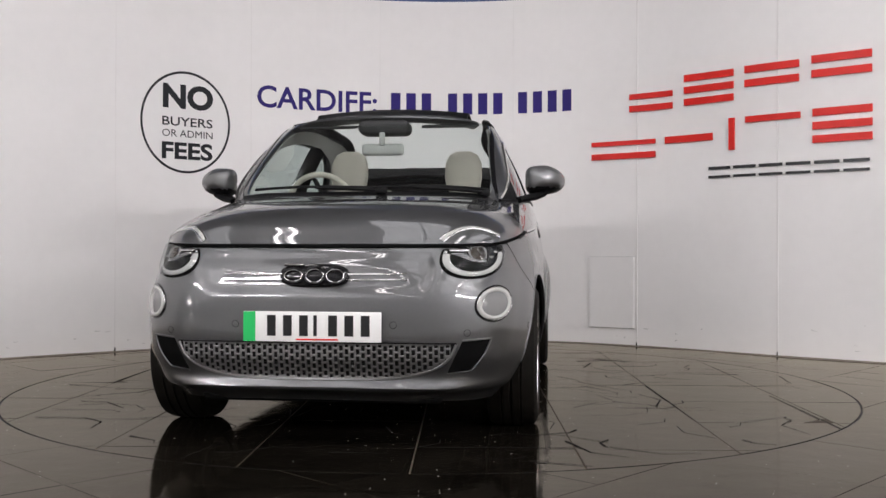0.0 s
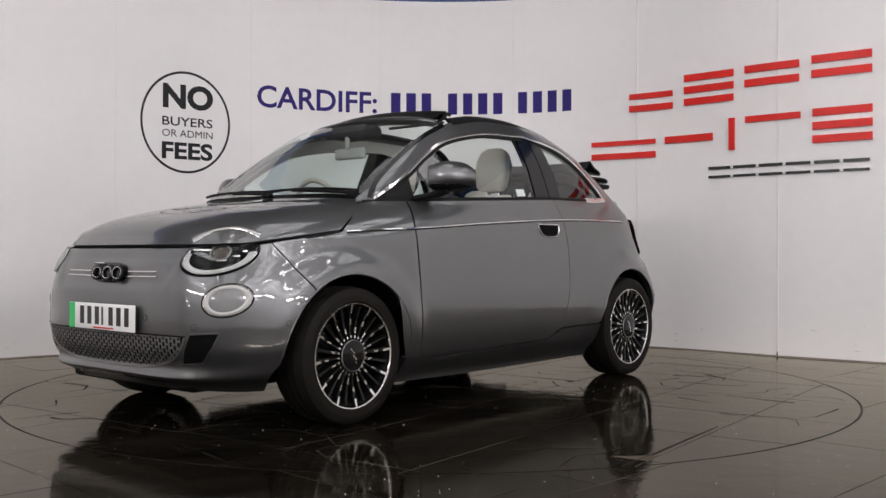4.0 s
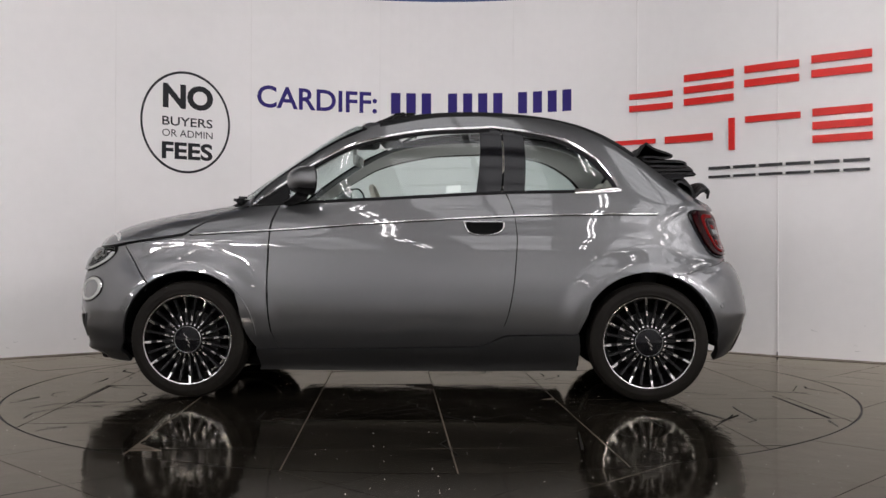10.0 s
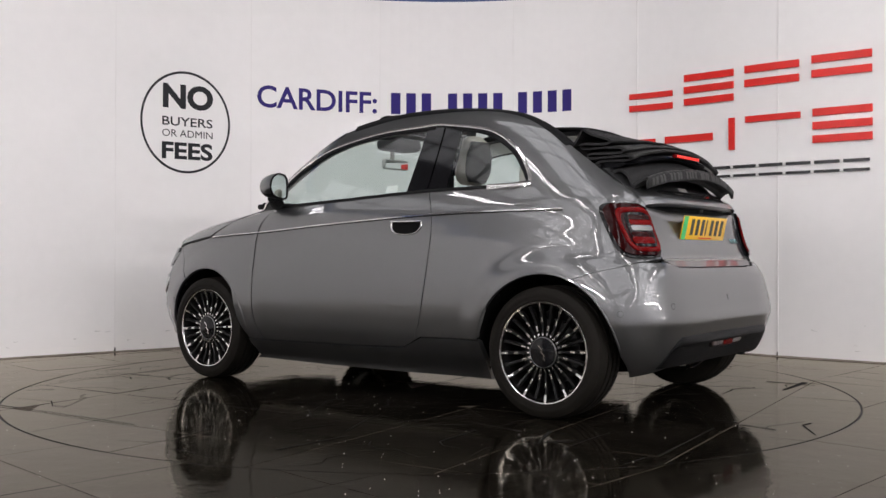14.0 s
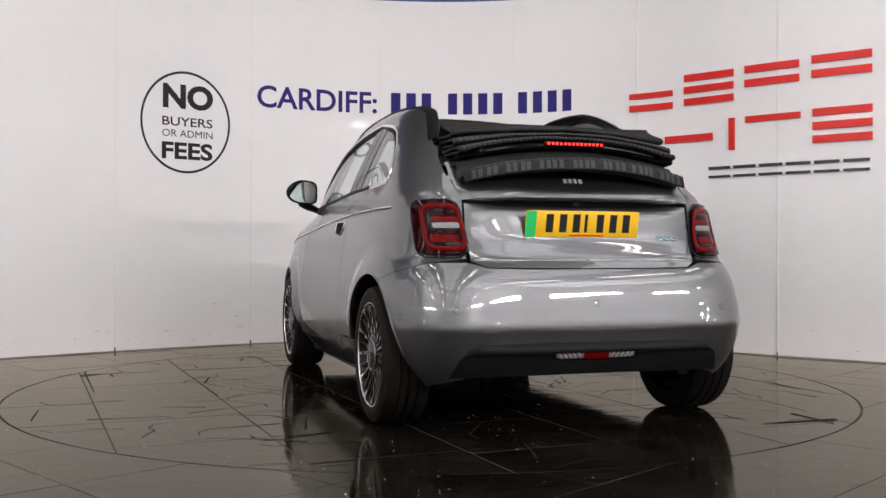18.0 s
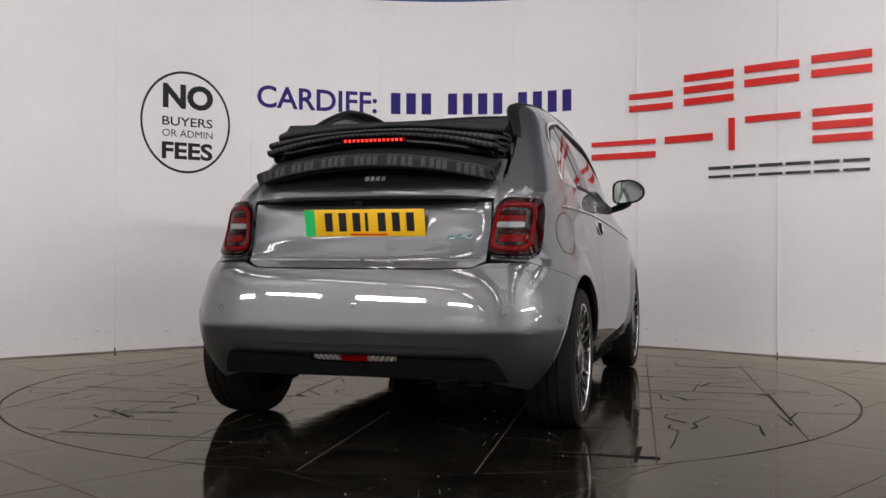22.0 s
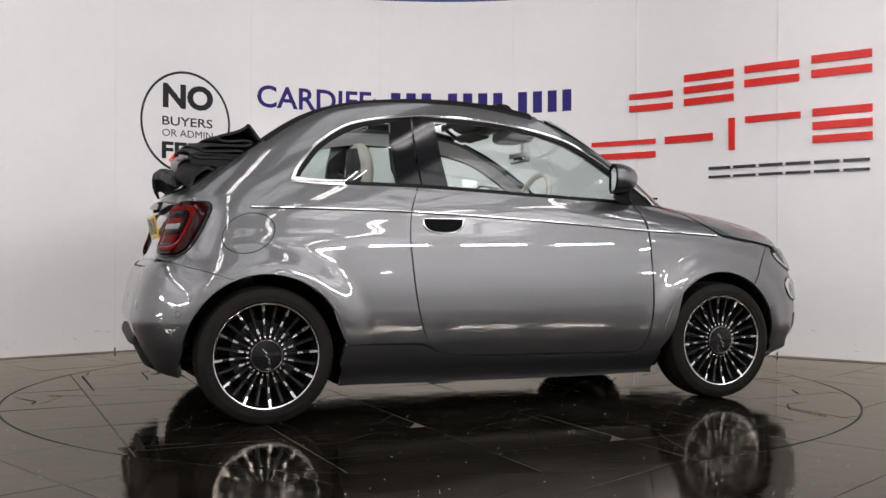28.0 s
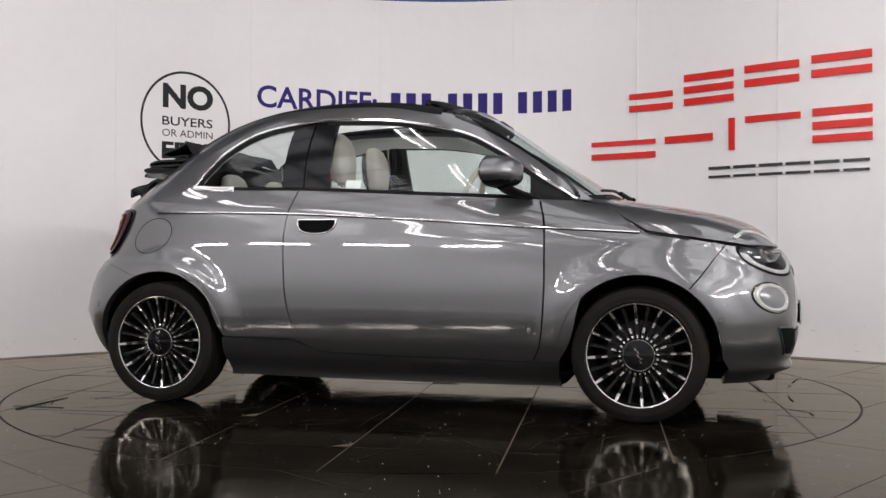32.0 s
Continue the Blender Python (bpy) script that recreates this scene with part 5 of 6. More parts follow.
for sy in (1, -1):
    verts, faces = [], []
    stations = ((0.500, 0.955), (0.502, 0.985), (0.508, 1.0), (0.53, 1.0), (0.556, 0.975), (0.582, 0.92), (0.606, 0.83), (0.626, 0.70), (0.641, 0.54), (0.650, 0.36), (0.654, 0.16), (0.655, 0.01))
    slots = []
    for x, k in stations:
        x = 0.577 + 0.84 * (x - 0.577)
        for j in range(36):
            ya, zu = mirror_ring(2 * math.pi * j / 36, k)
            verts.append((x - 0.36 * ya, sy * (0.838 + ya), 1.099 + zu))
    for i in range(len(stations) - 1):
        for j in range(36):
            q = (i * 36 + j, i * 36 + (j + 1) % 36, (i + 1) * 36 + (j + 1) % 36, (i + 1) * 36 + j)
            faces.append(q if sy == -1 else q[::-1])
            slots.append(1 if sum(verts[v_][2] for v_ in q) / 4 < 1.062 or i < 1 else 0)
    shell = part("door_mirror", mesh_of("door_mirror", verts, faces, [PAINT, BLACKTRIM], True, slots), None, car, "grey door mirror with black lower shell and foot")
    gv = [(0.5148 - 0.36 * ya, sy * (0.838 + ya), 1.099 + zu) for ya, zu in (mirror_ring(2 * math.pi * j / 36, 0.90) for j in range(36))]
    part("mirror_glass", mesh_of("mirror_glass", gv, [tuple(range(36))], MIRRORM, False), None, shell, "mirror glass")
    part("mirror_bezel", mesh_of("mirror_bezel", *sweep([(0.5135 - 0.36 * ya, sy * (0.838 + ya), 1.099 + zu) for ya, zu in (mirror_ring(2 * math.pi * j / 36, 0.945) for j in range(36))], 0.0055, 6, closed=True), BLACKTRIM), None, shell)
    v, f = sweep([(0.665, sy * 0.705, 0.995), (0.63, sy * 0.74, 1.005), (0.59, sy * 0.785, 1.018), (0.565, sy * 0.83, 1.036)], [0.032, 0.034, 0.042, 0.036], 10, 0.5)
    part("mirror_foot", mesh_of("mirror_foot", v, f, BLACKTRIM), None, shell, "black mirror foot")
sail = coons([X(0.86, 0.988), X(0.66, 0.995)], [X(0.868, 0.990), X(0.66, 1.112)], [X(0.86, 0.988), X(0.868, 0.990)], [X(0.66, 0.995), X(0.66, 1.112)], 10, 8, (0, 0, 0, 0.008))
side_pair("mirror_sail", lambda m: panel_mesh("mirror_sail", sail, BLACKTRIM, -0.005, 0.02, m), car, "black corner panel ahead of the side window")
inner_frame = [X(0.84, 1.0), X(0.695, 1.085), X(0.505, 1.212), X(0.305, 1.306), X(0.01, 1.366), X(-0.37, 1.382)]
band("window_seal", inner_frame, 0.022, -0.009, 0.007, BLACKTRIM, car, 50, True, "black window seal")
band("quarter_seal", [X(-0.50, 1.375), X(-0.70, 1.333), X(-0.868, 1.243), X(-0.968, 1.138), X(-1.015, 1.068)], 0.024, -0.008, 0.008, BLACKTRIM, car, 40, True, "black window seal")

# door handles, charge flap, sensors
for i, m in enumerate((False, True)):
    # flat near-black patch in place of the handle's shaded hollow
    part("door_handle", blob(X(-0.34, 0.892), 0.094, 0.058, DARK, "door_handle", 0.0012, 0.0, rings=4, mirror=m, zmax=0.892, power=2.6), None, DOORS[i], "door handle with chrome edge, its recess drawn as flat black")
    part("handle_edge", blob(X(-0.34, 0.892), 0.102, 0.066, CHROME, "handle_edge", 0.001, 0.005, rings=5, inner=0.9, start=180, end=360, mirror=m, power=2.6), None, DOORS[i], "chrome edge")
    v, f = strip([X(-0.24, 0.896), X(-0.44, 0.896)], 0.007, 0.0, 0.005, 12, False)
    part("handle_edge", mesh_of("handle_edge", v * np.array([1, -1 if m else 1, 1]), f[:] if not m else [q[::-1] for q in f], CHROME), None, DOORS[i], "chrome edge")
flap_at = (2.584, 0.822)
part("charge_flap", blob(flap_at, 0.112, 0.089, DARK, "charge_flap", 0.0006, 0.0, rings=2, inner=0.960, mirror=True), None, car, "round charging flap on the rear quarter")
for at in (Y(0.30, 0.471), Y(0.57, 0.442), X(1.50, 0.452), X(-1.525, 0.481), T(0.60, 0.511), T(0.0, 0.534)):
    for m in (False, True):
        if at[0] > 3.1 and m:
            continue
        part("parking_sensor", blob(at, 0.011, 0.011, PAINT, "parking_sensor", 0.001, 0.0003, rings=3, steps=18, mirror=m), None, car)
        part("sensor_gap", blob(at, 0.0135, 0.0135, DARK, "sensor_gap", 0.0006, 0.0, rings=1, steps=18, inner=0.88, mirror=m), None, car)

# tail lamps: black edge, smoky red glass, a red C-shaped guide round a dark window with red bars and a pale strip
for m in (False, True):
    LA, SL = 2.748, -0.22
    tl = part("tail_lamp", blob((LA, 0.838), 0.113, 0.122, BLACKGLOSS, "tail_lamp", 0.006, 0.010, power=5.0, mirror=m, slant=SL, rings=10, depth=0.02), None, car, "square red tail lamp in a black frame")
    part("smoked_lens", blob((LA + 0.002, 0.838), 0.104, 0.113, DEEPRED, "smoked_lens", 0.0165, 0.003, power=5, mirror=m, slant=SL, rings=6), None, tl, "smoky dark red outer glass")
    part("red_lens", blob((LA + 0.014, 0.837), 0.083, 0.098, REDLENS, "red_lens", 0.0205, 0.004, power=5, mirror=m, slant=SL, rings=6, inner=0.80), None, tl, "red ring-shaped light guide")
    part("inner_lens", blob((LA + 0.020, 0.838), 0.062, 0.076, BLACKGLOSS, "inner_lens", 0.0205, 0.001, power=5, mirror=m, slant=SL), None, tl, "dark inner window")
    for zc, rv, mt in ((0.891, 0.012, DEEPRED), (0.871, 0.012, REDLENS), (0.815, 0.012, DEEPRED), (0.789, 0.016, REDLENS)):
        part("lamp_bar", blob((LA + 0.020, zc), 0.054, rv, mt, "lamp_bar", 0.0225, 0.002, power=6, mirror=m, slant=SL), None, tl)
    part("reversing_strip", blob((LA + 0.022, 0.845), 0.052, 0.012, GREYLENS, "reversing_strip", 0.0225, 0.002, power=8, mirror=m, slant=SL), None, tl, "grey reversing strip")

# rear valance, fog lamps, silver strip for the boot crease's highlight and small badges
val_low = [T(0.605, 0.240), T(0.5, 0.243), T(0.0, 0.245)]
val_high = [T(0.545, 0.352), T(0.51, 0.374), T(0.3, 0.376), T(0.0, 0.377)]
val_l = [T(0.605, 0.240), T(0.58, 0.31), T(0.545, 0.352)]
valance = coons(val_low + mirror_rear(val_low[:-1])[::-1], val_high + mirror_rear(val_high[:-1])[::-1], val_l, mirror_rear(val_l), 60, 24, (0, 0, 0, 0))
v_ = np.linspace(0, 1, 24)[None, :] * np.ones((60, 1))
lip_roll = 0.024 * ease((v_ - 0.66) / 0.10) * np.sqrt(np.clip((1.0 - v_) / 0.16, 0, 1)) * (1 - np.linspace(-1, 1, 60)[:, None] ** 6)
part("rear_valance", panel_mesh("rear_valance", valance, BLACKTRIM, 0.005, 0.02, dome=lip_roll), None, car, "matt black rear valance")
fog = part("fog_lamp", blob((math.pi, 0.327), 0.196, 0.021, BLACKGLOSS, "fog_lamp", 0.008, 0.004, power=6), None, car, "rear lamp bar with clear ends and red centre")
part("clear_lens", blob((math.pi, 0.328), 0.176, 0.0135, CLEARSTRIP, "clear_lens", 0.0135, 0.004, power=5), None, fog, "clear faceted lens")
for k in range(10):
    part("facet", blob((math.pi + (0.072 + 0.020 * (k % 5)) * (1 if k < 5 else -1) / 1.6, 0.328), 0.006, 0.010, SATIN, "facet", 0.0175, 0.001, rings=2, steps=12, power=4, slant=0.6 if k < 5 else -0.6), None, fog)
part("red_centre", blob((math.pi, 0.328), 0.056, 0.0135, REDLENS, "red_centre", 0.0185, 0.001, power=9), None, fog, "red centre lens")
# the crease's bright line is put in as a silver band
band("boot_strip", [T(0.50, 0.713), T(0.3, 0.712), T(0.01, 0.712)], 0.006, -0.007, 0.004, SATIN, car, 40, False, "silver strip for the crease highlight low on the boot lid")
tow = solid_box(0.03, 0.05, 0.02, (-1.58, -0.46, 0.225), 0.004)
part("tow_hook", tow, BLACKTRIM, car)
part("reverse_camera", solid_box(0.02, 0.03, 0.016, (-1.562, 0.035, 0.942), 0.003), BLACKTRIM, car)
for k in range(3):
    a0 = -T(0.364 + 0.036 * k, 0.804)[0]
    path = [skin(a0 + 0.009 * math.cos(q), 0.804 + 0.009 * math.sin(q), -0.002) for q in np.linspace(0, 2 * math.pi, 18, endpoint=False)]
    part("boot_badge", mesh_of("boot_badge", *sweep(path, 0.0024, 5, closed=True), TEALCHROME), None, tailgate)
for k in range(4):
    yy = 0.036 - 0.024 * k
    part("deck_badge", solid_box(0.004, 0.016, 0.026, tuple(skin(*T(yy, 1.045), 0.004)), 0.001, 1, pose(0, 0, 0, 0, 35, 0)), PALELENS, car)

# ---- folded canvas roof ----


def fold(name, x0, z0, x1, z1, thick, arch, half, waves, mat_, seed, label="", droop=0.0):
    """One rolled layer of the roof, lying across the car between two lines."""
    rnd = random.Random(seed)
    ph = [rnd.uniform(0, 6.28) for _ in range(6)]
    ny, nc = 61, 22
    verts, faces = [], []
    for i in range(ny):
        y = -half + 2 * half * i / (ny - 1)
        k = y / half
        lift = arch * (1 - k * k) - droop * abs(k) ** 6
        back = 0.05 * (1 - k * k)
        for j in range(nc):
            q = 2 * math.pi * j / nc
            c, s = math.cos(q), math.sin(q)
            u = (1 + c) / 2
            wob = waves * (math.sin(13 * y + ph[0]) * 0.5 + math.sin(29 * y + ph[1] + 2 * q) * 0.3 + math.sin(47 * y + ph[2] - q) * 0.2)
            end = 1 + 0.12 * math.sin(17 * k + ph[3]) * (abs(k) > 0.8)
            x = x0 + (x1 - x0) * u * end - back * u
            z = z0 + (z1 - z0) * u + lift + thick * 0.5 * (abs(s) ** 0.7) * (1 if s > 0 else -1) + wob + 0.004 * math.sin(9 * u + ph[4])
            verts.append((x + wob * 0.6, y, z))
    for i in range(ny - 1):
        for j in range(nc):
            m = (j + 1) % nc
            faces.append((i * nc + j, i * nc + m, (i + 1) * nc + m, (i + 1) * nc + j))
    faces += [tuple(range(nc)), tuple((ny - 1) * nc + j for j in range(nc - 1, -1, -1))]
    return part(name, mesh_of(name, verts, faces, mat_), None, car, label)


def drape(profile, thick, half, seed, ripple=0.004, squeeze=0.0):
    """A folded sheet: its side profile carried across the car. Gives the point at (s, y, out)."""
    rnd = random.Random(seed)
    ph = [rnd.uniform(0, 6.28) for _ in range(8)]
    line = spline(profile, 7)
    tang = np.gradient(line, axis=0)
    nrm = np.stack([-tang[:, 1], tang[:, 0]], -1)
    nrm /= np.linalg.norm(nrm, axis=1, keepdims=True)

    def at(i, y, out):
        k = y / half
        x, z = line[i] + nrm[i] * out
        u = min(max((-1.13 - x) / 0.43, 0), 1)
        low = min(max((1.22 - z) / 0.08, 0), 1)
        bow = 1 - k * k
        s = i / len(line)
        wave = ripple * (0.5 * math.sin(11 * y + ph[0] + 5 * s) + 0.3 * math.sin(27 * y + ph[1] - 9 * s) + 0.2 * math.sin(53 * y + ph[2] + 14 * s))
        curl = 0.010 * max(0, abs(k) - 0.8) / 0.2
        return (x - 0.05 * bow * u + wave + curl * math.sin(20 * s + ph[3]), y + 0.006 * math.sin(31 * s + ph[4 + (k > 0)]) * max(0, abs(k) - 0.85) / 0.15, z + (squeeze * (1.322 - z) if squeeze else 0.008 + 0.055 * low) * bow + 0.7 * wave)

    return line, at, thick, half


def drape_part(sheet, name, mat_, label):
    line, at, thick, half = sheet
    n, ny = len(line), 64
    verts = [at(i, -half + 2 * half * j / ny, o) for j in range(ny + 1) for o in (thick / 2, -thick / 2) for i in range(n)]
    w = 2 * n
    faces = []
    for j in range(ny):
        a, b = j * w, (j + 1) * w
        for i in range(n - 1):
            faces += [(a + i, a + i + 1, b + i + 1, b + i), (b + n + i, b + n + i + 1, a + n + i + 1, a + n + i)]
        faces += [(a, b, b + n, a + n), (a + n - 1, a + 2 * n - 1, b + 2 * n - 1, b + n - 1)]
    for a, rev in ((0, 1), (ny * w, -1)):
        faces += [(a + i, a + n + i, a + n + i + 1, a + i + 1)[::rev] for i in range(n - 1)]
    return part(name, mesh_of(name, verts, faces, mat_), None, car, label)


def woven(sheet, parent, s0, s1, y0, y1, out, name="woven_bar"):
    """A plain woven bar lying on a folded sheet."""
    line, at, thick, half = sheet
    n, verts, faces = 6, [], []
    rows_ = [int(round(s0 + (s1 - s0) * k / (n - 1))) for k in range(n)]
    for o in (out, 0.0):
        for i in rows_:
            verts += [at(i, y0, o), at(i, (y0 + y1) / 2, o), at(i, y1, o)]
    faces = [(3 * k + c, 3 * k + c + 1, 3 * k + c + 4, 3 * k + c + 3) for k in range(n - 1) for c in (0, 1)]
    return part(name, mesh_of(name, verts, faces, CANVASMARK), None, parent)


UPPER = [(-1.10, 1.225), (-1.148, 1.252), (-1.174, 1.296), (-1.186, 1.318), (-1.196, 1.308), (-1.235, 1.288), (-1.32, 1.262), (-1.335, 1.248), (-1.30, 1.240), (-1.20, 1.246), (-1.178, 1.234), (-1.20, 1.223), (-1.33, 1.222), (-1.39, 1.214), (-1.405, 1.202), (-1.375, 1.195), (-1.24, 1.200), (-1.215, 1.188), (-1.24, 1.178), (-1.38, 1.182), (-1.425, 1.176), (-1.41, 1.163), (-1.30, 1.164), (-1.265, 1.150), (-1.28, 1.138)]
LOWER = [(-1.26, 1.130), (-1.32, 1.118), (-1.345, 1.100), (-1.33, 1.085), (-1.345, 1.098), (-1.385, 1.116), (-1.42, 1.090), (-1.432, 1.050), (-1.448, 1.032), (-1.466, 1.040), (-1.478, 1.060), (-1.498, 1.074), (-1.518, 1.062), (-1.522, 1.030)]
upper, low_roll = drape(UPPER, 0.010, 0.516, 1, 0.004, 0.42), drape(LOWER, 0.012, 0.512, 2, 0.003)
top_fold = drape_part(upper, "roof_fold", CANVAS, "upper zigzag folds of the black canvas roof")
lower = drape_part(low_roll, "roof_fold", CANVAS, "lower rolled layer of the canvas roof")
fold("light_panel", -1.06, 1.152, -1.435, 1.146, 0.048, 0.054, 0.50, 0.0, BLACKGLOSS, 4, "dark glossy panel with the high brake light")
brk = solid_box(0.02, 0.28, 0.018, (-1.478, 0, 1.206), 0.005)
brake = part("brake_light", brk, REDLENS, car, "lit red high brake light")
for k in range(14):
    part("brake_lens", solid_box(0.004, 0.010, 0.012, (-1.489, -0.1235 + 0.019 * k, 1.206), 0.001, 1), REDGLOW, brake, "glowing red lens")
n_low, n_up = len(low_roll[0]) - 1, len(upper[0]) - 1
rnd = random.Random(3)
for k in range(34):
    y = -0.49 + 0.98 * (k + 0.5) / 34
    if k % 5 == 4:
        continue
    lean = rnd.uniform(-0.004, 0.004)
    woven(low_roll, lower, 0.70 * n_low, 0.985 * n_low, y - 0.009 + lean, y + 0.009 + lean, -0.0078)
for k in range(44):
    y = -0.50 + 1.0 * (k + 0.5) / 44
    woven(upper, top_fold, 0.515 * n_up, 0.575 * n_up, y - 0.0075, y + 0.0065, -0.0066)
    woven(upper, top_fold, 0.79 * n_up, 0.86 * n_up, y - 0.0065, y + 0.0075, -0.0066)
# solid near-black block fills in the shade below the folds
part("well_shade_block", solid_box(0.12, 1.0, 0.16, (-1.16, 0, 1.165), 0.02), DARK, car, "near-black block for the shade under the folded roof")
# inner side seals of the open roof, header and wind deflector
band("roof_seal", [X(0.21, 1.424), X(-0.05, 1.470), X(-0.35, 1.480), X(-0.62, 1.466), X(-0.80, 1.431), X(-0.945, 1.372), T(0.53, 1.25)], 0.062, -0.016, 0.018, BLACKTRIM, car, 60, True, "black seal along the open roof")
hd = [(x, y, z) for x, y, z in ((0.225, -0.455, 1.420), (0.27, -0.38, 1.434), (0.305, -0.2, 1.446), (0.315, 0, 1.450), (0.305, 0.2, 1.446), (0.27, 0.38, 1.434), (0.225, 0.455, 1.420))]
v, f = sweep(spline(hd, 6), 0.05, 10, 0.42)
part("screen_header", mesh_of("screen_header", v, f, PAINT), None, car, "grey windscreen header rail")
dv, df = [], []
DEFLECT = ((0.345, 0.000), (0.26, 0.030), (0.17, 0.054), (0.125, 0.060), (0.115, 0.054), (0.115, 0.012), (0.127, 0.012), (0.131, 0.044), (0.17, 0.041), (0.26, 0.018), (0.345, -0.012))
for i in range(31):
    k = -1 + 2 * i / 30
    for x, h in DEFLECT:
        dv.append((x - 0.06 * k * k * (x > 0.2) - 0.03 * k * k, 0.415 * k, 1.466 - 0.022 * k * k + h))
nd = len(DEFLECT)
for i in range(30):
    for j in range(nd):
        m = (j + 1) % nd
        df.append((i * nd + j, (i + 1) * nd + j, (i + 1) * nd + m, i * nd + m))
df += [tuple(range(nd)), tuple(30 * nd + j for j in range(nd - 1, -1, -1))]
part("wind_deflector", mesh_of("wind_deflector", dv, df, BLACKTRIM), None, car, "raised black wind deflector")
for sy in (-1, 1):
    part("deflector_arm", mesh_of("deflector_arm", *sweep([(0.18, sy * 0.428, 1.43), (0.12, sy * 0.422, 1.465), (0.09, sy * 0.412, 1.490)], 0.010, 6), BLACKTRIM), None, car)

# windscreen border, cowl, wipers, visor, inner mirror
band("screen_border", screen_l, 0.026, -0.001, 0.002, BLACKGLOSS, car, 50, True, "black edge of the windscreen")
cow = coons([(-a, z - 0.004) for a, z in cowl] + [(a, z - 0.004) for a, z in cowl[::-1][1:]], flip([Y(0.62, 1.004), Y(0.45, 1.016), Y(0.0, 1.020)]) + [Y(0.45, 1.016), Y(0.62, 1.004)], [(-cowl[0][0], cowl[0][1] - 0.004), (-Y(0.62, 1.004)[0], 1.004)], [(cowl[0][0], cowl[0][1] - 0.004), Y(0.62, 1.004)], 50, 6)
part("cowl", panel_mesh("cowl", cow, BLACKTRIM, -0.001, 0.02), None, car, "black cowl at the foot of the windscreen")
for y0, y1 in ((-0.50, 0.13), (0.02, 0.58)):
    pts = [skin(*Y(y0 + (y1 - y0) * k / 12, 1.022 + 0.008 * math.sin(math.pi * k / 12)), 0.014) for k in range(13)]
    wiper = part("wiper", mesh_of("wiper", *sweep(pts, 0.007, 6), BLACKTRIM), None, car, "black wiper at rest on the windscreen")
    arm = [skin(*Y(y1 - 0.03 - 0.30 * k / 6, 1.004 + 0.016 * k / 6), 0.02) for k in range(7)]
    part("wiper_arm", mesh_of("wiper_arm", *sweep(arm, 0.009, 6), BLACKTRIM), None, wiper)
    part("wiper_pivot", solid_box(0.04, 0.05, 0.03, tuple(skin(*Y(y1 - 0.02, 1.003), 0.015)), 0.01), BLACKTRIM, wiper)
part("mirror_console", solid_box(0.16, 0.27, 0.075, (0.36, 0.0, 1.392), 0.034, 4), DARKSEAT, car, "dark sensor console behind the windscreen")
rv = part("rear_view_mirror", solid_box(0.035, 0.22, 0.062, (0.40, -0.006, 1.277), 0.016, 3), PALETRIM, car, "pale rear-view mirror")
part("mirror_stem", solid_box(0.02, 0.03, 0.08, (0.42, -0.006, 1.335), 0.008), PALETRIM, rv)
part("mirror_face", solid_box(0.002, 0.205, 0.05, (0.3815, -0.006, 1.277), 0.0), MIRRORM, rv)
for y in (-0.33, 0.33):
    part("sun_visor", solid_box(0.12, 0.30, 0.014, (0.235, y, 1.418), 0.006, 2, pose(0, 0, 0, 0, 10, 0)), DARKSEAT, car, "grey sun visor")
part("roof_antenna", solid_box(0.05, 0.012, 0.02, (0.06, 0.40, 1.492), 0.005), BLACKTRIM, car)

# ---- cabin ----
part("cabin_floor", solid_box(2.2, 1.3, 0.05, (-0.25, 0, 0.28), 0.01), DARK, car)
part("bulkhead", solid_box(0.06, 1.25, 0.72, (0.98, 0, 0.60), 0.02), DARK, car)
part("rear_bulkhead", solid_box(0.10, 1.02, 0.72, (-1.22, 0, 0.66), 0.03, 2, pose(0, 0, 0, 0, -12, 0)), DARKSEAT, car)
ny = 33
prof = ((0.50, 0.70), (0.44, 0.82), (0.45, 0.92), (0.50, 0.968), (0.62, 0.992), (0.80, 0.996), (0.92, 0.985), (0.95, 0.80))
dv, df = [], []
for i in range(ny):
    y = -0.66 + 1.32 * i / (ny - 1)
    bump = 0.035 * math.exp(-((y + 0.355) / 0.16) ** 2)
    for j, (x, z) in enumerate(prof):
        pull = 0.10 * max(0, abs(y) - 0.45)
        dv.append((x - pull * (x > 0.7) * 2, y, z + (bump if 2 < j < 6 else 0) - 0.12 * max(0, abs(y) - 0.5)))
for i in range(ny - 1):
    for j in range(len(prof) - 1):
        df.append((i * 8 + j, (i + 1) * 8 + j, (i + 1) * 8 + j + 1, i * 8 + j + 1))
part("dashboard", mesh_of("dashboard", dv, df, DARKSEAT), None, car, "charcoal dashboard")
sw = part("steering_wheel", mesh_of("steering_wheel", *sweep([(0.30 + 0.06 * math.sin(q), -0.355 + 0.178 * math.cos(q), 0.985 + 0.168 * math.sin(q)) for q in np.linspace(0, 2 * math.pi, 40, endpoint=False)], 0.0155, 10, closed=True), CREAM), None, car, "cream steering wheel with dark hub")
part("wheel_hub", solid_box(0.06, 0.13, 0.10, (0.315, -0.355, 0.98), 0.025, 3), DARKSEAT, sw)
for s_ in (-1, 1):
    part("wheel_spoke", solid_box(0.02, 0.11, 0.03, (0.305, -0.355 + s_ * 0.11, 0.985), 0.008), DARKSEAT, sw)
part("column", solid_box(0.22, 0.08, 0.08, (0.42, -0.355, 0.955), 0.02), DARKSEAT, sw)


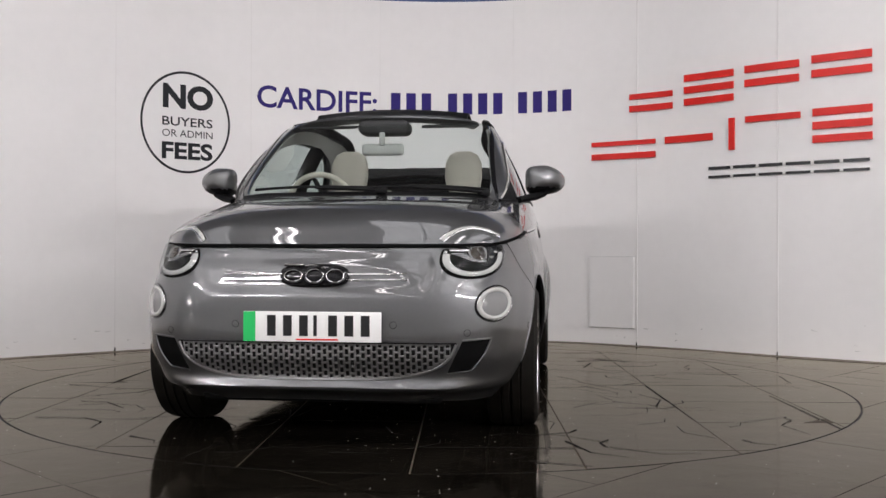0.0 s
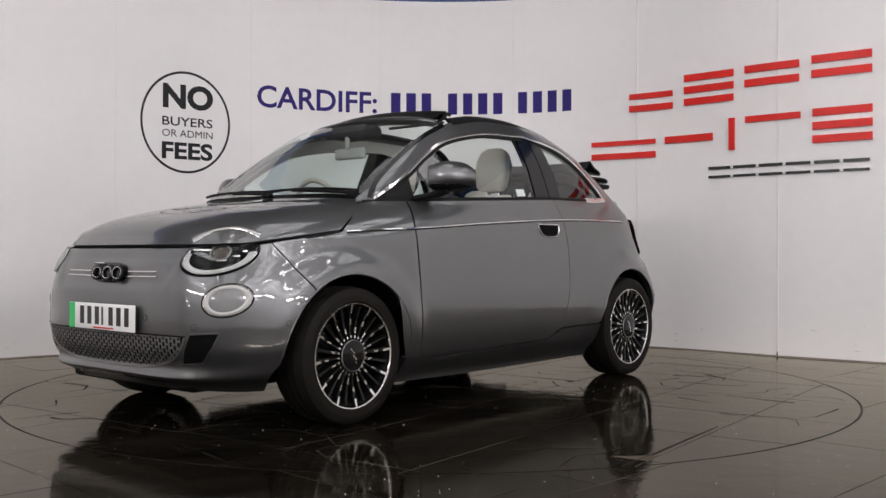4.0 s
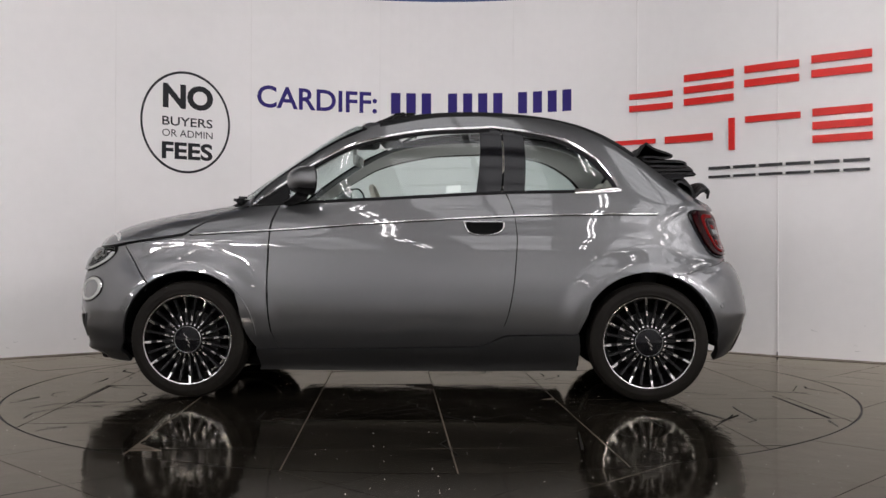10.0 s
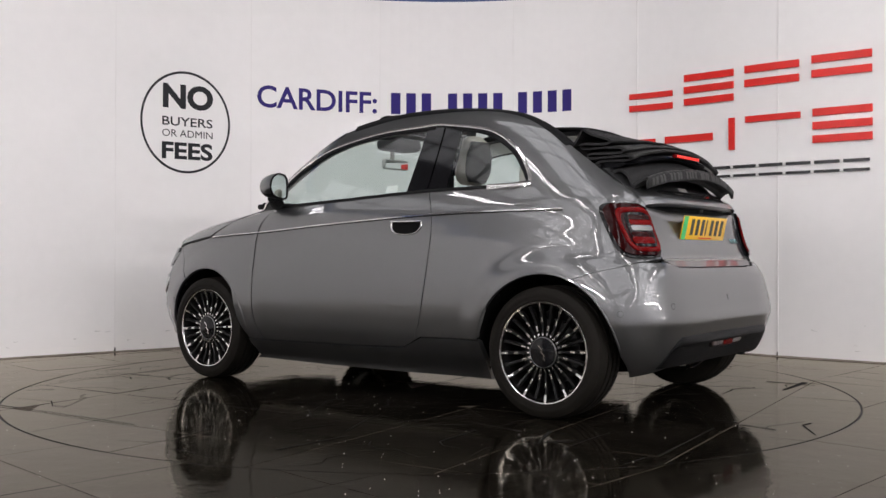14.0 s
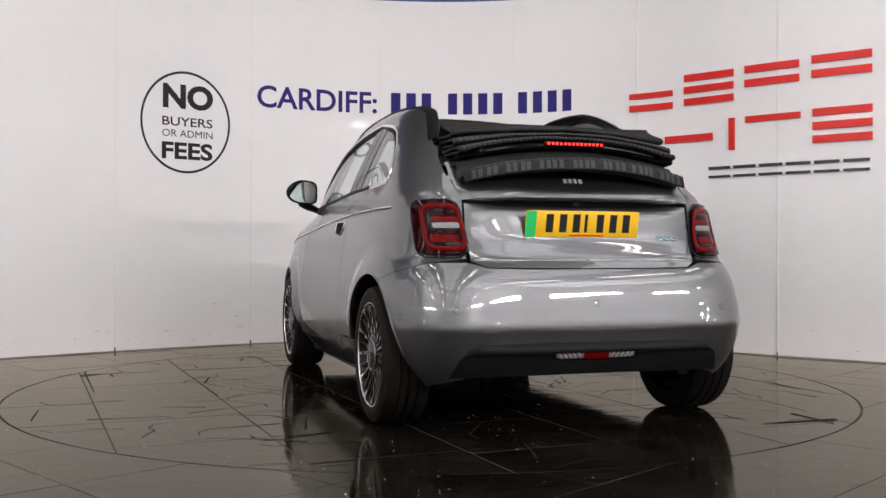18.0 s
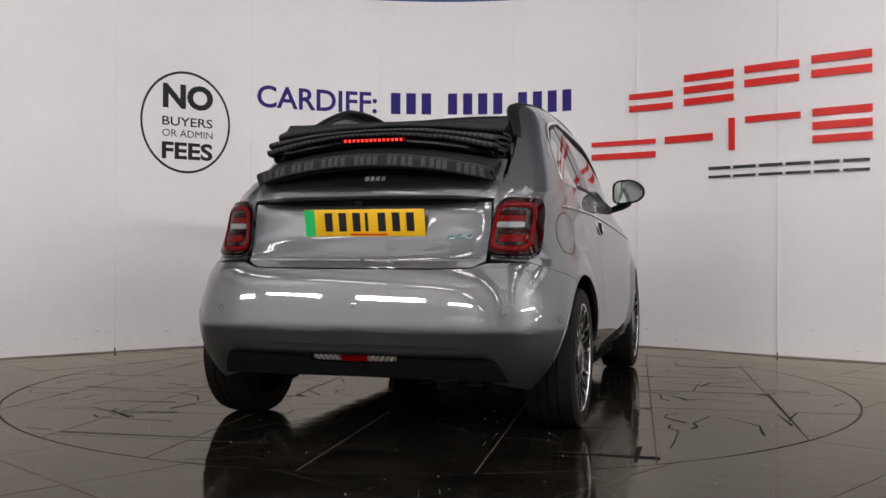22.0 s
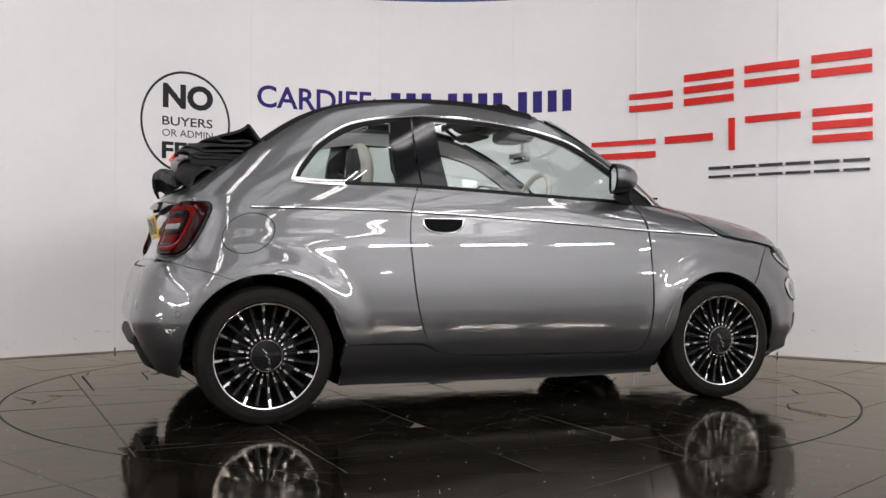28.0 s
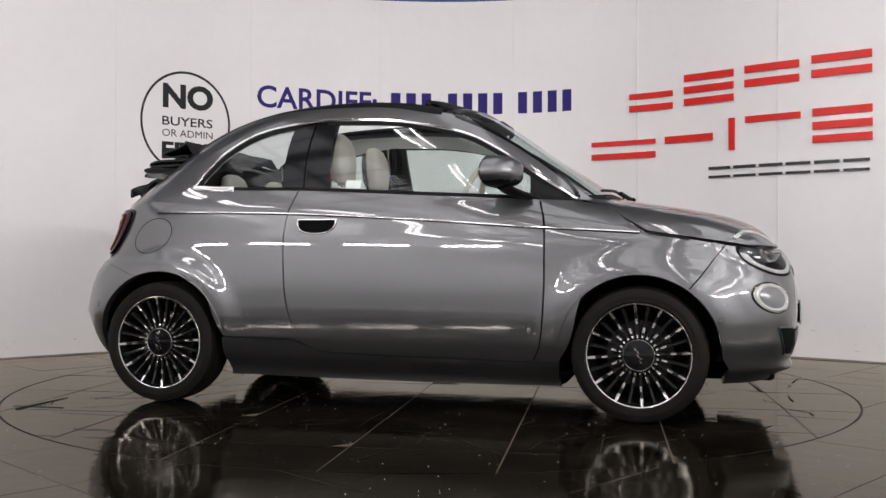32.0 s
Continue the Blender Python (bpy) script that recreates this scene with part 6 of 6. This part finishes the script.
def cushion(rows, mat_, name, parent, label="", shift=0.0):
    """A padded body lofted through rows of (x, z, half width, half depth, tilt)."""
    verts, faces, nc = [], [], 28
    for x, z, w, d, y0 in rows:
        x += shift
        for k in range(nc):
            q = 2 * math.pi * k / nc
            c, s = math.cos(q), math.sin(q)
            r = (abs(c) ** 3 + abs(s) ** 3) ** (-1 / 3)
            verts.append((x + d * s * r, y0 + w * c * r, z))
    for i in range(len(rows) - 1):
        for k in range(nc):
            m = (k + 1) % nc
            faces.append((i * nc + k, i * nc + m, (i + 1) * nc + m, (i + 1) * nc + k))
    faces += [tuple(range(nc))[::-1], tuple((len(rows) - 1) * nc + k for k in range(nc))]
    return part(name, mesh_of(name, verts, faces, mat_), None, parent, label)


for y in (-0.352, 0.335):
    sx = 0.0 if y < 0 else -0.045
    seat = cushion([(-0.02, 0.36, 0.22, 0.22, y), (-0.02, 0.40, 0.25, 0.26, y), (-0.02, 0.50, 0.25, 0.26, y), (-0.03, 0.55, 0.23, 0.23, y)], CREAM, "front_seat", car, "cream upholstered front seat with dark back", shift=sx)
    cushion([(-0.24, 0.50, 0.20, 0.05, y), (-0.26, 0.55, 0.235, 0.07, y), (-0.30, 0.72, 0.24, 0.07, y), (-0.345, 0.92, 0.215, 0.06, y), (-0.37, 1.03, 0.165, 0.05, y), (-0.38, 1.075, 0.12, 0.035, y)], CREAM, "backrest", seat, shift=sx)
    cushion([(-0.305, 0.48, 0.20, 0.04, y), (-0.345, 0.62, 0.236, 0.05, y), (-0.385, 0.80, 0.232, 0.05, y), (-0.42, 0.98, 0.175, 0.04, y), (-0.428, 1.06, 0.11, 0.025, y)], DARKSEAT, "seat_shell", seat, "charcoal seat back shell", shift=sx)
    cushion([(-0.375, 1.10, 0.075, 0.03, y), (-0.372, 1.125, 0.10, 0.045, y), (-0.375, 1.20, 0.112, 0.052, y), (-0.385, 1.28, 0.108, 0.05, y), (-0.395, 1.33, 0.085, 0.04, y), (-0.40, 1.352, 0.045, 0.022, y)], CREAM, "headrest", seat, shift=sx)
    cushion([(-0.41, 1.11, 0.07, 0.02, y), (-0.415, 1.16, 0.098, 0.035, y), (-0.425, 1.25, 0.1, 0.035, y), (-0.43, 1.32, 0.075, 0.025, y)], DARKSEAT, "headrest_back", seat, "charcoal headrest back", shift=sx)
    part("headrest_post", solid_box(0.012, 0.09, 0.10, (-0.385 + sx, y, 1.06), 0.004), CHROME, seat)
    belt = spline([(-0.48, math.copysign(0.60, y), 1.20), (-0.40, math.copysign(0.50, y), 1.05), (-0.26, y + 0.0, 0.80), (-0.18, y * 0.5, 0.55)], 6)
    part("seat_belt", mesh_of("seat_belt", *sweep([tuple(p) for p in belt], 0.022, 6, 0.12), BLACKTRIM), None, seat)
bench = cushion([(-0.80, 0.40, 0.42, 0.20, 0), (-0.80, 0.46, 0.46, 0.24, 0), (-0.81, 0.54, 0.45, 0.22, 0)], CREAM, "rear_bench", car, "cream rear bench seat")
cushion([(-1.0, 0.50, 0.45, 0.05, 0), (-1.03, 0.62, 0.46, 0.07, 0), (-1.09, 0.84, 0.54, 0.06, 0), (-1.12, 0.93, 0.50, 0.04, 0)], CREAM, "bench_back", bench)
for y in (-0.27, 0.27):
    cushion([(-1.02, 0.99, 0.085, 0.03, y), (-1.025, 1.03, 0.115, 0.045, y), (-1.035, 1.09, 0.118, 0.045, y), (-1.045, 1.14, 0.095, 0.035, y), (-1.05, 1.16, 0.05, 0.018, y)], CREAM, "rear_headrest", bench)
    part("headrest_post", solid_box(0.012, 0.08, 0.10, (-1.03, y, 0.95), 0.004), CHROME, bench)

for m in (False, True):
    sy = -1 if m else 1
    card = part("door_card", solid_box(1.1, 0.03, 0.62, (0.10, sy * 0.70, 0.69), 0.012), DARKSEAT, car, "charcoal door lining with cream rest")
    part("arm_rest", solid_box(0.55, 0.08, 0.07, (0.0, sy * 0.66, 0.72), 0.02, 3), CREAM, card)
    part("rear_trim", solid_box(0.62, 0.03, 0.30, (-0.80, sy * 0.655, 0.85), 0.012), CREAM, car, "cream rear side lining")

# ---- roof lights of the hall ----
first = None
for lx in (-5.1, -1.7, 1.7, 5.1):
    for ly in (-13.5, -11.0, -8.7, -6.5, -4.2, -2.0):
        if first is None:
            first = thing("tube_light", "twin white tube light hung under the hall roof", "ceiling light", "hall roof lights", pose(lx, ly, 4.75))
            part("body", solid_box(0.24, 2.3 / 1.5, 0.06, (0, 0, 0.02), 0.01), SHEDWALL, first)
            for sx in (-0.07, 0.07):
                v, f = lathe([(0.0, -0.74), (0.016, -0.74), (0.016, 0.74), (0.0, 0.74)], 10)
                ob = part("tube", mesh_of("tube", v, f, TUBEGLOW), None, first, "glowing white tube")
                ob.location = (sx, 0, -0.03)
        else:
            copy_thing(first, pose(lx, ly, 4.75))

for row, lx in enumerate((-6.8, -3.4, 0.0, 3.4, 6.8)):
    sky_one = None
    for ly in (-13.8, -10.8, -7.2, -4.2, -1.0):
        if sky_one is None:
            sky_one = thing("rooflight", "translucent daylight panel with glazing bars in the hall roof", "rooflight", "hall rooflights", pose(lx, ly, 4.80))
            for fx in (-0.875, 0.875):
                part("frame", solid_box(0.05, 2.9, 0.06, (fx, 0, -0.02), 0.0), SHEDWALL, sky_one)
            for fy in (-1.425, 1.425):
                part("frame", solid_box(1.7, 0.05, 0.06, (0, fy, -0.02), 0.0), SHEDWALL, sky_one)
            for k in range(5):
                for fx in (-0.425, 0.425):
                    part("pane", solid_box(0.79, 0.50, 0.012, (fx, -1.12 + 0.56 * k, -0.012), 0.0), SKYGLOW[row], sky_one, "glowing daylight pane")
                if k:
                    part("glazing_bar", solid_box(1.70, 0.05, 0.03, (0, -1.40 + 0.56 * k, -0.02), 0.0), SHEDROOF, sky_one)
            part("glazing_bar", solid_box(0.05, 2.80, 0.03, (0, 0, -0.055), 0.0), SHEDROOF, sky_one)
        else:
            copy_thing(sky_one, pose(lx, ly, 4.80))

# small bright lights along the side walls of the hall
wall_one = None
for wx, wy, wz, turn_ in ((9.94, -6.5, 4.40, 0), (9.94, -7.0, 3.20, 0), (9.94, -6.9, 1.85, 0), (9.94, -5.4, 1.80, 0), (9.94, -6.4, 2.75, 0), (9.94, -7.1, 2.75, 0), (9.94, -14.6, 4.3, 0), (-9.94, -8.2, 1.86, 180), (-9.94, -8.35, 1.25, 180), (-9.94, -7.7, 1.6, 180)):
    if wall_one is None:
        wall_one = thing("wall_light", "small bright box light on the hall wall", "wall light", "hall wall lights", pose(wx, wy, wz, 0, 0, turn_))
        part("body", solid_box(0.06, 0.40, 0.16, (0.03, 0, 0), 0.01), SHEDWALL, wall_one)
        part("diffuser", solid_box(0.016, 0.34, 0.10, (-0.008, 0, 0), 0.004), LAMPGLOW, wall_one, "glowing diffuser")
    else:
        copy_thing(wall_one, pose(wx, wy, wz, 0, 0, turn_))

# housings of the hanging strip lights
for sx in (-1, 1):
    for lx, ly in ((8.6, -7.4), (7.3, -8.2), (6.0, -9.0), (4.7, -9.8)):
        eye = Vector((sx * lx, ly, 3.65))
        away = (eye - Vector((0, 0.5, 0.9))).normalized() * 0.05
        at = look(tuple(eye + away), (0, 0.5, 0.9))
        strip_light = thing("strip_light", "white metal strip light hung from the hall roof", "ceiling light", "hall strip lights", at)
        part("housing", solid_box(1.06, 0.17, 0.06, (0, 0, 0.0), 0.012), SHEDWALL, strip_light)
        for hx in (-0.42, 0.42):
            low = at @ Vector((hx, 0.0, 0.02))
            part("hanger", mesh_of("hanger", *sweep([at.inverted() @ low, at.inverted() @ Vector((low.x, low.y, 4.815))], 0.006, 6), SHEDROOF), None, strip_light)


# ---- what turns ----
def motions():
    """The turntable and the car on it turn together, clockwise seen from above."""
    turn = np.array([59.6715, -171.623, 175.754, -79.8207, -262.1582, -97.5054])
    ox, oy = 0.049, -0.1953
    table_rows, car_rows = [], []
    for k in range(65):
        t = k * 0.5
        d = float(np.polyval(turn, t / 32))
        c, s = math.cos(radians(d)), math.sin(radians(d))
        table_rows.append((t, pose(0, 0, 0, 0, 0, d)))
        car_rows.append((t, pose(c * ox - s * oy, s * ox + c * oy, 0, 0, 0, d)))
    walk(turntable, table_rows)
    walk(car, car_rows)


motions()
